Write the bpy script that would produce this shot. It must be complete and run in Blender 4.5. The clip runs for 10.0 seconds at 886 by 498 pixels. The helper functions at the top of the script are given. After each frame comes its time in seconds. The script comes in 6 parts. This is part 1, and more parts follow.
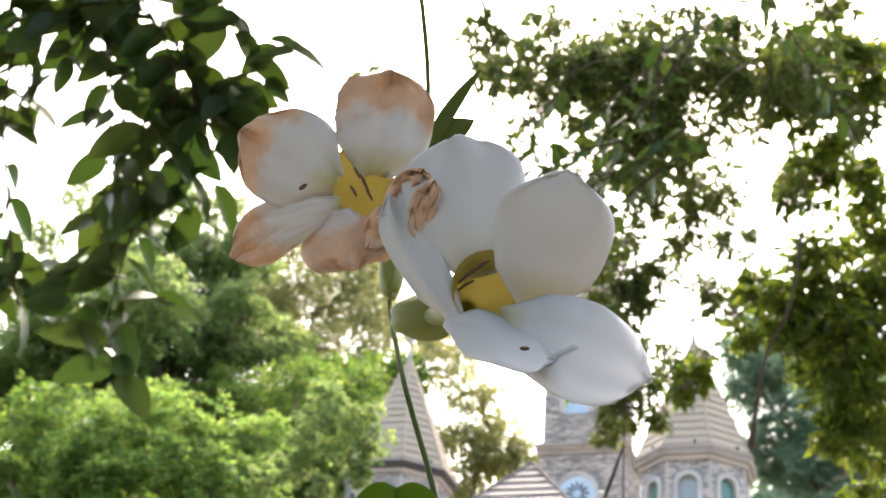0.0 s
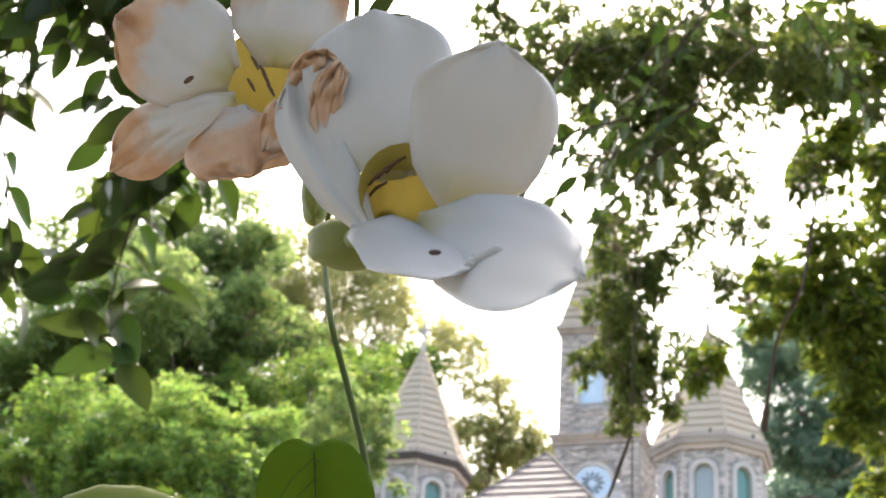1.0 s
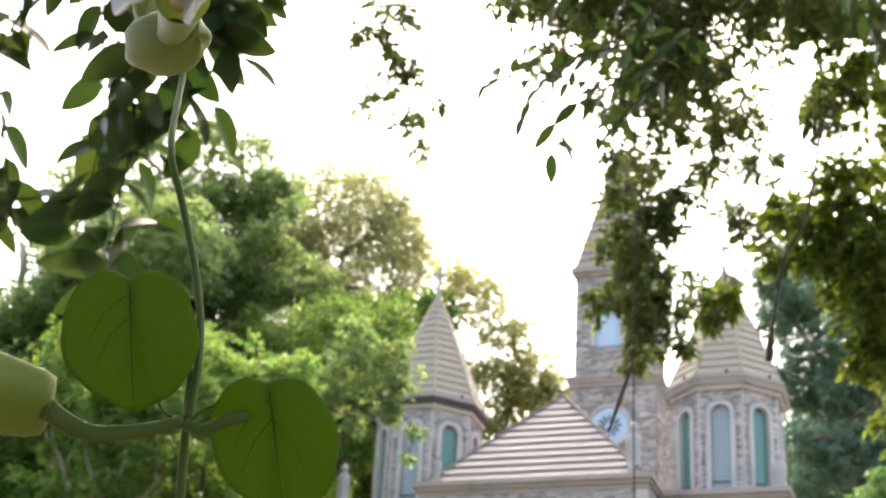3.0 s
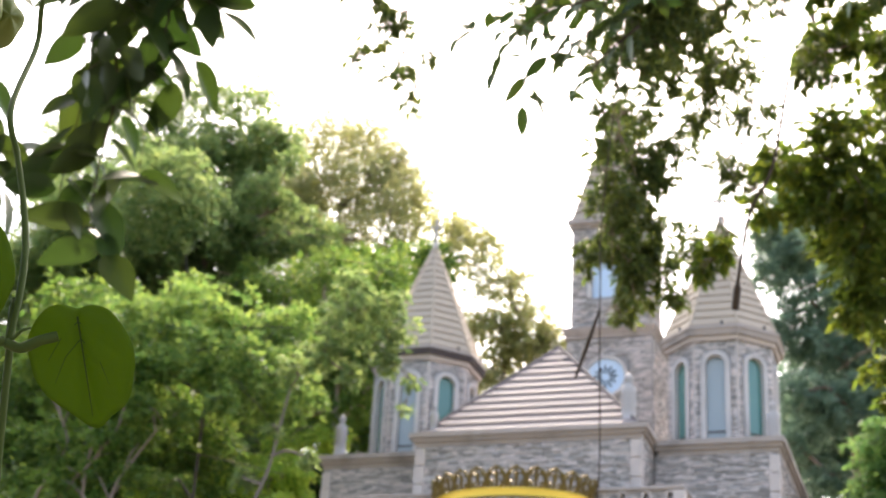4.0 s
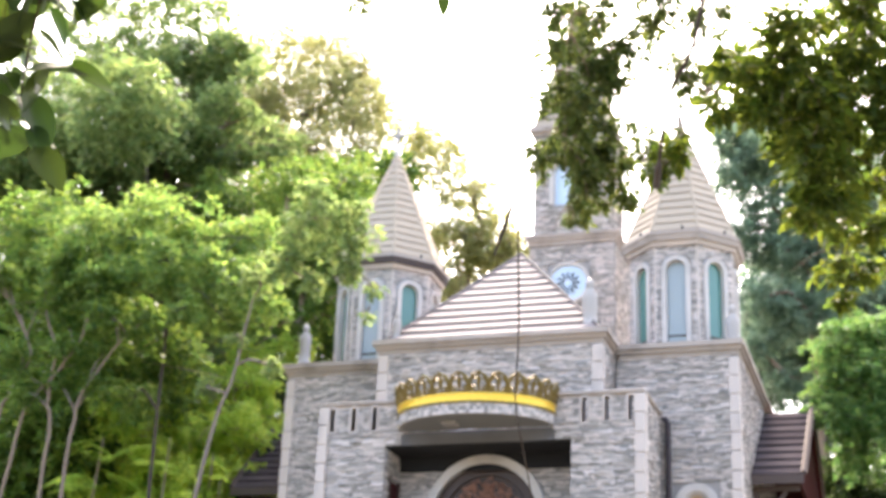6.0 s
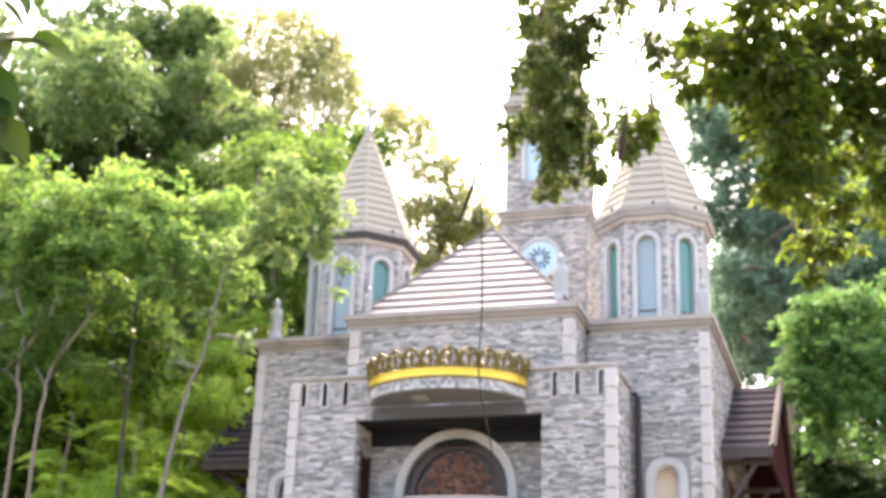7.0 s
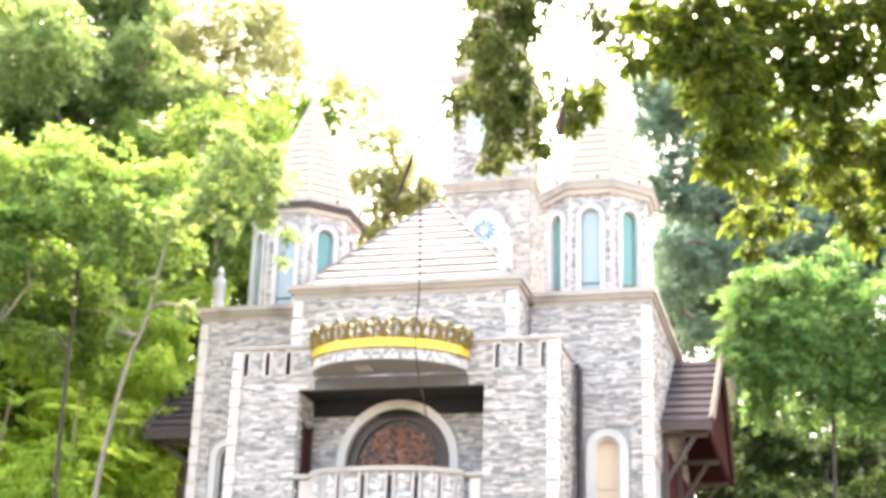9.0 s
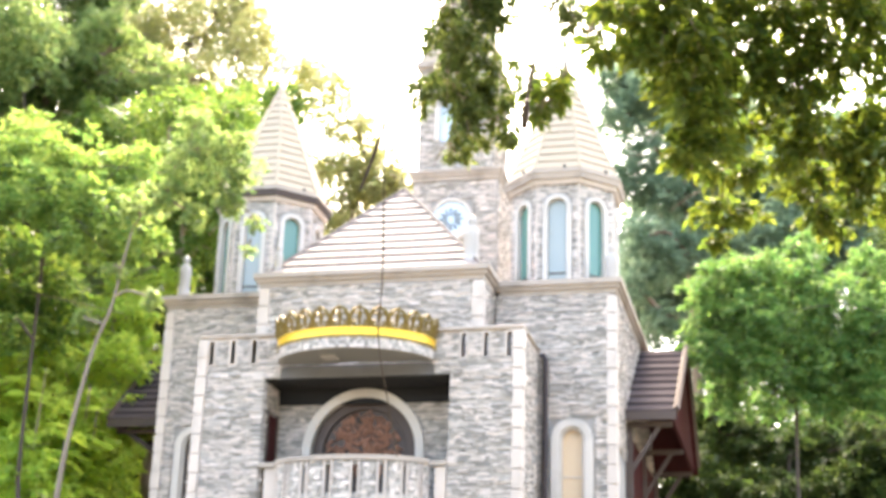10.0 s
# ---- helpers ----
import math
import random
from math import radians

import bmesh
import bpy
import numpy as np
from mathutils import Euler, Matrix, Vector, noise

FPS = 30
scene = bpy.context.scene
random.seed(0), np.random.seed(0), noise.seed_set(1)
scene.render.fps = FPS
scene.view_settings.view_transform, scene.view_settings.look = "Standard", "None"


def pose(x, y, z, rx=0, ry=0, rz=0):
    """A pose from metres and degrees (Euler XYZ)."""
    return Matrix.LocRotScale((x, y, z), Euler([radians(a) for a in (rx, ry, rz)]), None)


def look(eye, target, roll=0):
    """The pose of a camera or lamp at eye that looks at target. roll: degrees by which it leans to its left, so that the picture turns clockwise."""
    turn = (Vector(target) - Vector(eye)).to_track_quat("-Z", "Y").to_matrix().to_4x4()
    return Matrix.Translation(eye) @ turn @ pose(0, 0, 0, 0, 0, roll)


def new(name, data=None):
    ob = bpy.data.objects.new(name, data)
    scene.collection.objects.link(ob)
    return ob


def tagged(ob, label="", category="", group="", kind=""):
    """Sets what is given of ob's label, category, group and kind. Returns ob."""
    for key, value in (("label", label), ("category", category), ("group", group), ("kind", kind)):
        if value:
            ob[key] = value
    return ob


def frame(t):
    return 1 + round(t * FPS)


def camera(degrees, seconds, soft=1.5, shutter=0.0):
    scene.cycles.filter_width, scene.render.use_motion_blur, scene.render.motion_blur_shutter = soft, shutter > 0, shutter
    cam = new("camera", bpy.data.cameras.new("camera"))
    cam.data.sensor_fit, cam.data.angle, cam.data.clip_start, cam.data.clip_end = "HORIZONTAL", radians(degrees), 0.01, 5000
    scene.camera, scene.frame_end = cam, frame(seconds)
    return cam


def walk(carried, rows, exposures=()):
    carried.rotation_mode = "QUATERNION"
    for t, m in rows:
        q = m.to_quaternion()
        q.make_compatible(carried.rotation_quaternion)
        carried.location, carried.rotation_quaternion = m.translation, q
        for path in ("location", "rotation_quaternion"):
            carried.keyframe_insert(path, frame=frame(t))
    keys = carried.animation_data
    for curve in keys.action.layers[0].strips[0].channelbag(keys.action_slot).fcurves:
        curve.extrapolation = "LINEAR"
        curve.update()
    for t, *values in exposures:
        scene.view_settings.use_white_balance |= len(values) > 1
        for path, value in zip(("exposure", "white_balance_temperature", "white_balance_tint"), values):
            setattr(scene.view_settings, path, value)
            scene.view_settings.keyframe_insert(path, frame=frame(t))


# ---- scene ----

# ---------------------------------------------------------------- camera
cam = camera(33.56, 10.0, soft=1.6)
# the lens stays focused on the flowers, so the chapel behind them is soft
cam.data.dof.use_dof, cam.data.dof.focus_distance, cam.data.dof.aperture_fstop = True, 0.46, 46
PATH = [
    (0, (6.7935, -23.0450, 1.5676), (4.0570, -15.2112, 6.1929), 4.649),
    (0.5, (6.7954, -23.0053, 1.5784), (4.0102, -15.1744, 6.1795), 4.612),
    (1, (6.7920, -22.9569, 1.5896), (3.9660, -15.1244, 6.1630), 4.340),
    (1.5, (6.7878, -22.9133, 1.5989), (3.9222, -15.0702, 6.1292), 4.336),
    (2, (6.7881, -22.8887, 1.6007), (3.8843, -15.0208, 6.0633), 4.457),
    (2.5, (6.7921, -22.8715, 1.5995), (3.8574, -14.9657, 5.9741), 4.445),
    (2.7, (6.7957, -22.8672, 1.5979), (3.8549, -14.9423, 5.9335), 4.107),
    (3.8, (6.8831, -22.9095, 1.5629), (3.8954, -14.8473, 5.6033), 3.545),
    (4, (6.8955, -22.9107, 1.5612), (3.9092, -14.8194, 5.5442), 3.706),
    (4.5, (6.9243, -22.9026, 1.5438), (3.9475, -14.7342, 5.3734), 3.512),
    (5, (6.9498, -22.8854, 1.5200), (4.0027, -14.6445, 5.2148), 3.144),
    (5.5, (6.9743, -22.8707, 1.5044), (4.0743, -14.5588, 5.0756), 2.786),
    (6, (6.9960, -22.8588, 1.4936), (4.1626, -14.4818, 4.9647), 2.461),
    (7.5, (7.0171, -22.8472, 1.4853), (4.4282, -14.3197, 4.7760), 1.988),
    (8, (7.0212, -22.8481, 1.4868), (4.5184, -14.2841, 4.7493), 1.936),
    (8.5, (7.0264, -22.8498, 1.4885), (4.5971, -14.2449, 4.6984), 1.958),
    (9, (7.0322, -22.8521, 1.4903), (4.6846, -14.2075, 4.6543), 1.944),
    (9.5, (7.0380, -22.8544, 1.4923), (4.7833, -14.1734, 4.6240), 1.878),
    (10, (7.0423, -22.8565, 1.4944), (4.8964, -14.1375, 4.5967), 1.853),
]
EXPOSURES = [(0, 2.5, 6750, 9), (1.5, 2.58, 6750, 9), (2.6, 2.32, 6700, 9), (4, 2.33, 6650, 13), (5.5, 2.87, 6650, 14), (7.5, 3.2, 6720, 14), (8.2, 3.72, 7100, 12), (9.1, 3.85, 7150, 11), (10, 3.58, 7200, 10)]
walk(cam, [(t, look(e, g, r)) for t, e, g, r in PATH], EXPOSURES)

# ---------------------------------------------------------------- light
SUN_EL, SUN_AZ = radians(55), radians(-14)   # behind the chapel, azimuth from +y towards +x
world = bpy.data.worlds.new("sky")
scene.world = world
world.use_nodes = True
wn = world.node_tree
sky = wn.nodes.new("ShaderNodeTexSky")
sky.sky_type = "NISHITA"
sky.sun_disc = False
sky.sun_elevation, sky.sun_rotation = SUN_EL, SUN_AZ
sky.dust_density, sky.air_density, sky.ozone_density = 6.0, 1.2, 0.6
wn.links.new(sky.outputs[0], wn.nodes["Background"].inputs[0])
wn.nodes["Background"].inputs[1].default_value = 0.15
sun = new("sun", bpy.data.lights.new("sun", "SUN"))
sun.data.energy, sun.data.angle, sun.data.color = 1.3, radians(14.0), (1.0, 0.92, 0.8)
sun_dir = Vector((math.sin(SUN_AZ) * math.cos(SUN_EL), math.cos(SUN_AZ) * math.cos(SUN_EL), math.sin(SUN_EL)))
sun.matrix_world = look(sun_dir * 100, (0, 0, 0))


# ---------------------------------------------------------------- materials
def material(name, colour, rough=0.7, vary=0.15, scale=6.0, fine=60.0, bump=0.15, dark=None, metal=0.0, spread=0.0,
             translucent=0.0, spec=0.4, stain=0.0, hue=0.0):
    """Procedural surface: two scales of variation, per-piece spread, fine relief."""
    m = bpy.data.materials.new(name)
    m.use_nodes = True
    n, l = m.node_tree.nodes, m.node_tree.links
    b = n["Principled BSDF"]
    b.inputs["Roughness"].default_value, b.inputs["Metallic"].default_value = rough, metal
    b.inputs["Specular IOR Level"].default_value = spec
    geo, info, tc = n.new("ShaderNodeNewGeometry"), n.new("ShaderNodeObjectInfo"), n.new("ShaderNodeTexCoord")
    big, small = n.new("ShaderNodeTexNoise"), n.new("ShaderNodeTexNoise")
    big.inputs["Scale"].default_value, small.inputs["Scale"].default_value = scale, fine
    big.inputs["Detail"].default_value = 4
    for k in (big, small):
        l.new(geo.outputs["Position"], k.inputs["Vector"])
    mix = n.new("ShaderNodeMixRGB")
    c = Vector(colour)
    dk = Vector(dark) if dark else c * 0.55
    mix.inputs[1].default_value, mix.inputs[2].default_value = (*dk, 1), (*c, 1)
    add = n.new("ShaderNodeMath"); add.operation = "ADD"
    l.new(geo.outputs["Random Per Island"], add.inputs[0]); l.new(info.outputs["Random"], add.inputs[1])
    frac = n.new("ShaderNodeMath"); frac.operation = "FRACT"
    l.new(add.outputs[0], frac.inputs[0])
    # factor = 1 - vary*(noise) - spread*random
    f1 = n.new("ShaderNodeMath"); f1.operation = "MULTIPLY_ADD"
    l.new(big.outputs["Fac"], f1.inputs[0]); f1.inputs[1].default_value = -2 * vary; f1.inputs[2].default_value = 1.0
    f2 = n.new("ShaderNodeMath"); f2.operation = "MULTIPLY_ADD"
    l.new(frac.outputs[0], f2.inputs[0]); f2.inputs[1].default_value = -spread; l.new(f1.outputs[0], f2.inputs[2])
    f3 = n.new("ShaderNodeMath"); f3.operation = "MULTIPLY_ADD"; f3.use_clamp = True
    l.new(small.outputs["Fac"], f3.inputs[0]); f3.inputs[1].default_value = -vary; l.new(f2.outputs[0], f3.inputs[2])
    l.new(f3.outputs[0], mix.inputs[0])
    col = mix.outputs[0]
    if hue:
        hs = n.new("ShaderNodeHueSaturation")
        hm = n.new("ShaderNodeMath"); hm.operation = "MULTIPLY_ADD"
        l.new(frac.outputs[0], hm.inputs[0]); hm.inputs[1].default_value = hue; hm.inputs[2].default_value = 0.5 - hue / 2
        l.new(hm.outputs[0], hs.inputs["Hue"]); l.new(col, hs.inputs["Color"])
        col = hs.outputs[0]
    if stain:
        st = n.new("ShaderNodeTexNoise"); st.inputs["Scale"].default_value = 1.3; st.inputs["Detail"].default_value = 8
        l.new(geo.outputs["Position"], st.inputs["Vector"])
        rp = n.new("ShaderNodeValToRGB")
        rp.color_ramp.elements[0].position, rp.color_ramp.elements[1].position = 0.52, 0.68
        l.new(st.outputs["Fac"], rp.inputs[0])
        mm = n.new("ShaderNodeMath"); mm.operation = "MULTIPLY"; mm.inputs[1].default_value = stain
        l.new(rp.outputs[0], mm.inputs[0])
        sm = n.new("ShaderNodeMixRGB"); sm.inputs[2].default_value = (0.05, 0.047, 0.042, 1)
        l.new(mm.outputs[0], sm.inputs[0]); l.new(col, sm.inputs[1])
        col = sm.outputs[0]
    l.new(col, b.inputs["Base Color"])
    if bump:
        bp = n.new("ShaderNodeBump")
        bp.inputs["Strength"].default_value, bp.inputs["Distance"].default_value = bump, 0.02
        l.new(small.outputs["Fac"], bp.inputs["Height"]); l.new(bp.outputs[0], b.inputs["Normal"])
    if translucent:
        tr = n.new("ShaderNodeBsdfTranslucent")
        hs2 = n.new("ShaderNodeHueSaturation")
        hs2.inputs["Hue"].default_value, hs2.inputs["Saturation"].default_value, hs2.inputs["Value"].default_value = 0.485, 1.05, 1.9
        l.new(col, hs2.inputs["Color"]); l.new(hs2.outputs[0], tr.inputs[0])
        ms = n.new("ShaderNodeMixShader"); ms.inputs[0].default_value = translucent
        l.new(b.outputs[0], ms.inputs[1]); l.new(tr.outputs[0], ms.inputs[2])
        l.new(ms.outputs[0], n["Material Output"].inputs[0])
    return m


STONE = material("ledger_stone", (0.86, 0.785, 0.71), 0.85, 0.2, 2.2, 55, 0.6, (0.25, 0.232, 0.22), spread=0.74, hue=0.06)
MORTAR = material("mortar_backing", (0.34, 0.32, 0.305), 0.95, 0.2, 5, 70, 0.4)
QUOIN = material("cream_cast_stone", (0.55, 0.48, 0.43), 0.8, 0.1, 3, 40, 0.25, (0.38, 0.325, 0.29), spread=0.2, stain=0.25)
CORNICE = material("weathered_cornice", (0.38, 0.325, 0.28), 0.85, 0.15, 3, 45, 0.3, (0.25, 0.21, 0.18), stain=0.45)
TRIM = material("pale_window_trim", (0.52, 0.48, 0.445), 0.75, 0.1, 4, 60, 0.2, (0.36, 0.33, 0.3), stain=0.2)
SHINGLE = material("beige_shingle", (0.38, 0.31, 0.225), 0.75, 0.12, 3, 30, 0.2, (0.29, 0.235, 0.175), spread=0.25)
TILE_FRONT = material("taupe_roof_tile", (0.2, 0.17, 0.158), 0.7, 0.14, 2, 30, 0.2, (0.145, 0.12, 0.113), spread=0.4)
TILE_DARK = material("dark_roof_tile", (0.075, 0.064, 0.066), 0.85, 0.15, 4, 40, 0.2, (0.025, 0.021, 0.024), spread=0.4, spec=0.0)
BATTEN = material("dark_batten", (0.13, 0.108, 0.098), 0.8, 0.1)
RED_WOOD = material("dark_red_timber", (0.05, 0.011, 0.011), 0.7, 0.15, 4, 30, 0.15, spec=0.1)
PALE_WOOD = material("greyish_timber", (0.1, 0.078, 0.07), 0.8, 0.15, 5, 40, 0.2, spec=0.1)
GOLD = material("gold_paint", (0.85, 0.55, 0.06), 0.35, 0.12, 8, 60, 0.1, (0.6, 0.36, 0.03), metal=0.35)
GOLD_DARK = material("tarnished_gold", (0.22, 0.15, 0.035), 0.4, 0.25, 10, 70, 0.2, (0.06, 0.04, 0.012), metal=0.4)
COPPER = material("carved_copper", (0.42, 0.21, 0.14), 0.45, 0.25, 9, 70, 0.3, (0.13, 0.06, 0.04), metal=0.3)
COPPER_DARK = material("dark_bronze_frame", (0.07, 0.05, 0.045), 0.5, 0.15, 9, 70, 0.2, metal=0.3)
PLASTER = material("grey_plaster", (0.2, 0.195, 0.185), 0.85, 0.1, 3, 40, 0.1, (0.14, 0.135, 0.125))
WHITE = material("white_statue_stone", (0.36, 0.335, 0.31), 0.7, 0.1, 8, 60, 0.2, (0.28, 0.26, 0.24))
AMBER = material("pale_amber_blind", (0.55, 0.42, 0.29), 0.5, 0.08, 2, 30, 0.05, (0.66, 0.5, 0.34))
IRON = material("black_iron", (0.02, 0.02, 0.022), 0.5, 0.1)
BLUE_GLASS = material("blue_stained_glass", (0.5, 0.62, 0.74), 0.15, 0.1, 5, 40, 0.0, (0.36, 0.48, 0.6))
BARK = material("grey_brown_bark", (0.24, 0.18, 0.13), 0.9, 0.2, 5, 40, 0.6, (0.1, 0.075, 0.055))
BARK_PALE = material("pale_bark", (0.36, 0.28, 0.2), 0.9, 0.2, 5, 40, 0.5, (0.16, 0.12, 0.085))
BARK_THIN = material("mottled_bark", (0.26, 0.21, 0.165), 0.9, 0.3, 6, 40, 0.6, (0.1, 0.08, 0.06))
BARK_DARK = material("dark_bark", (0.075, 0.058, 0.045), 0.95, 0.2, 5, 40, 0.6, (0.03, 0.024, 0.02))
TWIG = material("dry_twig", (0.06, 0.042, 0.03), 0.85, 0.2, 20, 200, 0.3)
# stained plaster whose base colour also carries the shade below the canopy
CANOPY_SHADE = material("shade_dark_stained_plaster", (0.15, 0.145, 0.145), 0.9, 0.25, 3, 40, 0.2, (0.06, 0.06, 0.062), stain=0.3)
# shade at the top of the niche, put into a near-black colour
NICHE_SHADE = material("niche_shade_black", (0.016, 0.016, 0.018), 0.9, 0.3, 3, 40, 0.2, (0.008, 0.008, 0.009))
GRASS = material("sandy_ground", (0.15, 0.135, 0.1), 0.95, 0.2, 0.4, 9, 0.5, (0.08, 0.072, 0.055))


def leaf_material(name, colour, dark, trans=0.5, hue=0.05):
    return material(name, colour, 0.5, 0.12, 0.8, 12, 0.0, dark, spread=0.5, translucent=trans, spec=0.35, hue=hue)


LEAF_LIME = leaf_material("lime_foliage", (0.19, 0.29, 0.065), (0.035, 0.08, 0.022), 0.55)
LEAF_MID = leaf_material("mid_green_foliage", (0.12, 0.2, 0.037), (0.04, 0.075, 0.018), 0.55)
# brighter copy of the mid green, with the sunlight put into its colour
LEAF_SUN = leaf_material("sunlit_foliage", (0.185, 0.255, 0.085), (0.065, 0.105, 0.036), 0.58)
LEAF_FRESH = leaf_material("fresh_green_foliage", (0.12, 0.225, 0.06), (0.036, 0.085, 0.024), 0.53)
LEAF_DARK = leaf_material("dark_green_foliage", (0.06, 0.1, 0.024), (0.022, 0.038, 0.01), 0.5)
LEAF_BRIGHT = leaf_material("yellow_green_feathery_foliage", (0.38, 0.5, 0.1), (0.16, 0.25, 0.05), 0.6)
LEAF_HANG = leaf_material("hanging_foliage", (0.085, 0.115, 0.028), (0.03, 0.045, 0.012), 0.55)
# far-tree leaves: distance haze is painted in as a paler, bluer colour
LEAF_HAZE = leaf_material("hazy_bluish_foliage", (0.165, 0.24, 0.155), (0.08, 0.13, 0.085), 0.45, 0.03)
LEAF_OLIVE = leaf_material("olive_foliage", (0.098, 0.142, 0.02), (0.036, 0.056, 0.01), 0.56)
LEAF_AIRY = leaf_material("dull_olive_foliage", (0.33, 0.34, 0.14), (0.17, 0.18, 0.07), 0.6)
LEAF_NEAR = leaf_material("glossy_near_leaf", (0.032, 0.062, 0.01), (0.013, 0.026, 0.005), 0.28, 0.04)
VINE_LEAF = material("vine_leaf", (0.085, 0.14, 0.01), 0.6, 0.15, 60, 400, 0.0, (0.05, 0.085, 0.006), translucent=0.5, spec=0.15)
VINE_STEM = material("vine_stem", (0.06, 0.085, 0.02), 0.7, 0.15, 80, 500, 0.0, (0.022, 0.03, 0.009), spec=0.1)
BUD_GREEN = material("green_calyx", (0.15, 0.17, 0.035), 0.6, 0.2, 70, 500, 0.0, (0.12, 0.16, 0.035), translucent=0.25)
BUD_YELLOW = material("yellow_green_bud", (0.17, 0.2, 0.035), 0.6, 0.25, 45, 300, 0.0, (0.07, 0.105, 0.014), translucent=0.2, spec=0.15)
THROAT = material("yellow_throat", (0.25, 0.21, 0.05), 0.55, 0.2, 70, 400, 0.05, (0.14, 0.115, 0.028), translucent=0.2)
ANTHER = material("brown_anther", (0.07, 0.035, 0.02), 0.7, 0.1, 100, 500, 0.0)


def petal_material():
    m = material("white_petal", (0.47, 0.465, 0.465), 0.65, 0.1, 60, 350, 0.0, (0.38, 0.375, 0.38), translucent=0.2)
    n, l = m.node_tree.nodes, m.node_tree.links
    b = n["Principled BSDF"]
    link = b.inputs["Base Color"].links[0]
    src = link.from_socket
    at = n.new("ShaderNodeAttribute"); at.attribute_name = "wither"
    geo = n["Geometry"] if "Geometry" in n else n.new("ShaderNodeNewGeometry")
    nz = n.new("ShaderNodeTexNoise"); nz.inputs["Scale"].default_value = 130; nz.inputs["Detail"].default_value = 6
    l.new(geo.outputs["Position"], nz.inputs["Vector"])
    ad = n.new("ShaderNodeMath"); ad.operation = "MULTIPLY_ADD"
    l.new(nz.outputs["Fac"], ad.inputs[0]); ad.inputs[1].default_value = 0.5; l.new(at.outputs["Fac"], ad.inputs[2])
    rp = n.new("ShaderNodeValToRGB")
    rp.color_ramp.elements[0].position, rp.color_ramp.elements[1].position = 0.66, 0.84
    l.new(ad.outputs[0], rp.inputs[0])
    br = n.new("ShaderNodeMixRGB"); br.inputs[1].default_value = (0.6, 0.435, 0.32, 1); br.inputs[2].default_value = (0.38, 0.22, 0.13, 1)
    l.new(nz.outputs["Fac"], br.inputs[0])
    mx = n.new("ShaderNodeMixRGB")
    l.new(rp.outputs[0], mx.inputs[0]); l.new(src, mx.inputs[1]); l.new(br.outputs[0], mx.inputs[2])
    # yellow flush at the throat end
    ay = n.new("ShaderNodeAttribute"); ay.attribute_name = "flush"
    my = n.new("ShaderNodeMixRGB"); my.inputs[2].default_value = (0.34, 0.3, 0.1, 1)
    l.new(ay.outputs["Fac"], my.inputs[0]); l.new(mx.outputs[0], my.inputs[1])
    l.new(my.outputs[0], b.inputs["Base Color"])
    for k in n:
        if k.bl_idname == "ShaderNodeBsdfTranslucent":
            l.new(my.outputs[0], k.inputs[0])
    return m


PETAL = petal_material()


def glass(name, tint):
    m = bpy.data.materials.new(name)
    m.use_nodes = True
    n, l = m.node_tree.nodes, m.node_tree.links
    b = n["Principled BSDF"]
    b.inputs["Base Color"].default_value = (*tint, 1)
    b.inputs["Roughness"].default_value = 0.12
    b.inputs["Specular IOR Level"].default_value = 0.5
    nz = n.new("ShaderNodeTexNoise"); nz.inputs["Scale"].default_value = 1.5
    bp = n.new("ShaderNodeBump"); bp.inputs["Strength"].default_value = 0.05
    l.new(nz.outputs["Fac"], bp.inputs["Height"]); l.new(bp.outputs[0], b.inputs["Normal"])
    return m


GLASS = glass("pale_grey_glass", (0.27, 0.31, 0.315))
GLASS_GREEN = glass("green_glass", (0.1, 0.22, 0.19))


# ---------------------------------------------------------------- mesh helpers
def part(name, bm, mat, parent=None, label="", smooth=False):
    """Links a bmesh as one mesh object under a thing or a part."""
    me = bpy.data.meshes.new(name)
    bmesh.ops.recalc_face_normals(bm, faces=bm.faces[:])
    bm.to_mesh(me)
    bm.free()
    me.materials.append(mat)
    if smooth:
        me.shade_smooth()
    ob = new(name, me)
    ob.parent = parent
    if label:
        ob["label"] = label
    return ob


def piece(name, me, parent, m=None):
    ob = new(name, me)
    ob.parent = parent
    if m is not None:
        ob.matrix_basis = m
    return ob


def empty(name, m=None, **tags):
    ob = new(name)
    ob.empty_display_size = 0.2
    if m is not None:
        ob.matrix_basis = m
    return tagged(ob, **tags)


def hexa(bm, p):
    """Eight corners: bottom four counter-clockwise, then the top four."""
    v = [bm.verts.new(q) for q in p]
    for f in ((3, 2, 1, 0), (4, 5, 6, 7), (0, 1, 5, 4), (1, 2, 6, 5), (2, 3, 7, 6), (3, 0, 4, 7)):
        bm.faces.new([v[i] for i in f])


def box(bm, x0, y0, z0, x1, y1, z1):
    hexa(bm, [(x0, y0, z0), (x1, y0, z0), (x1, y1, z0), (x0, y1, z0), (x0, y0, z1), (x1, y0, z1), (x1, y1, z1), (x0, y1, z1)])


def bevelled(bm, w, seg=1):
    bmesh.ops.bevel(bm, geom=bm.edges[:], offset=w, segments=seg, affect="EDGES")
    return bm


def boxes(*bs, bevel=0.0):
    bm = bmesh.new()
    for b in bs:
        box(bm, *b)
    return bevelled(bm, bevel) if bevel else bm


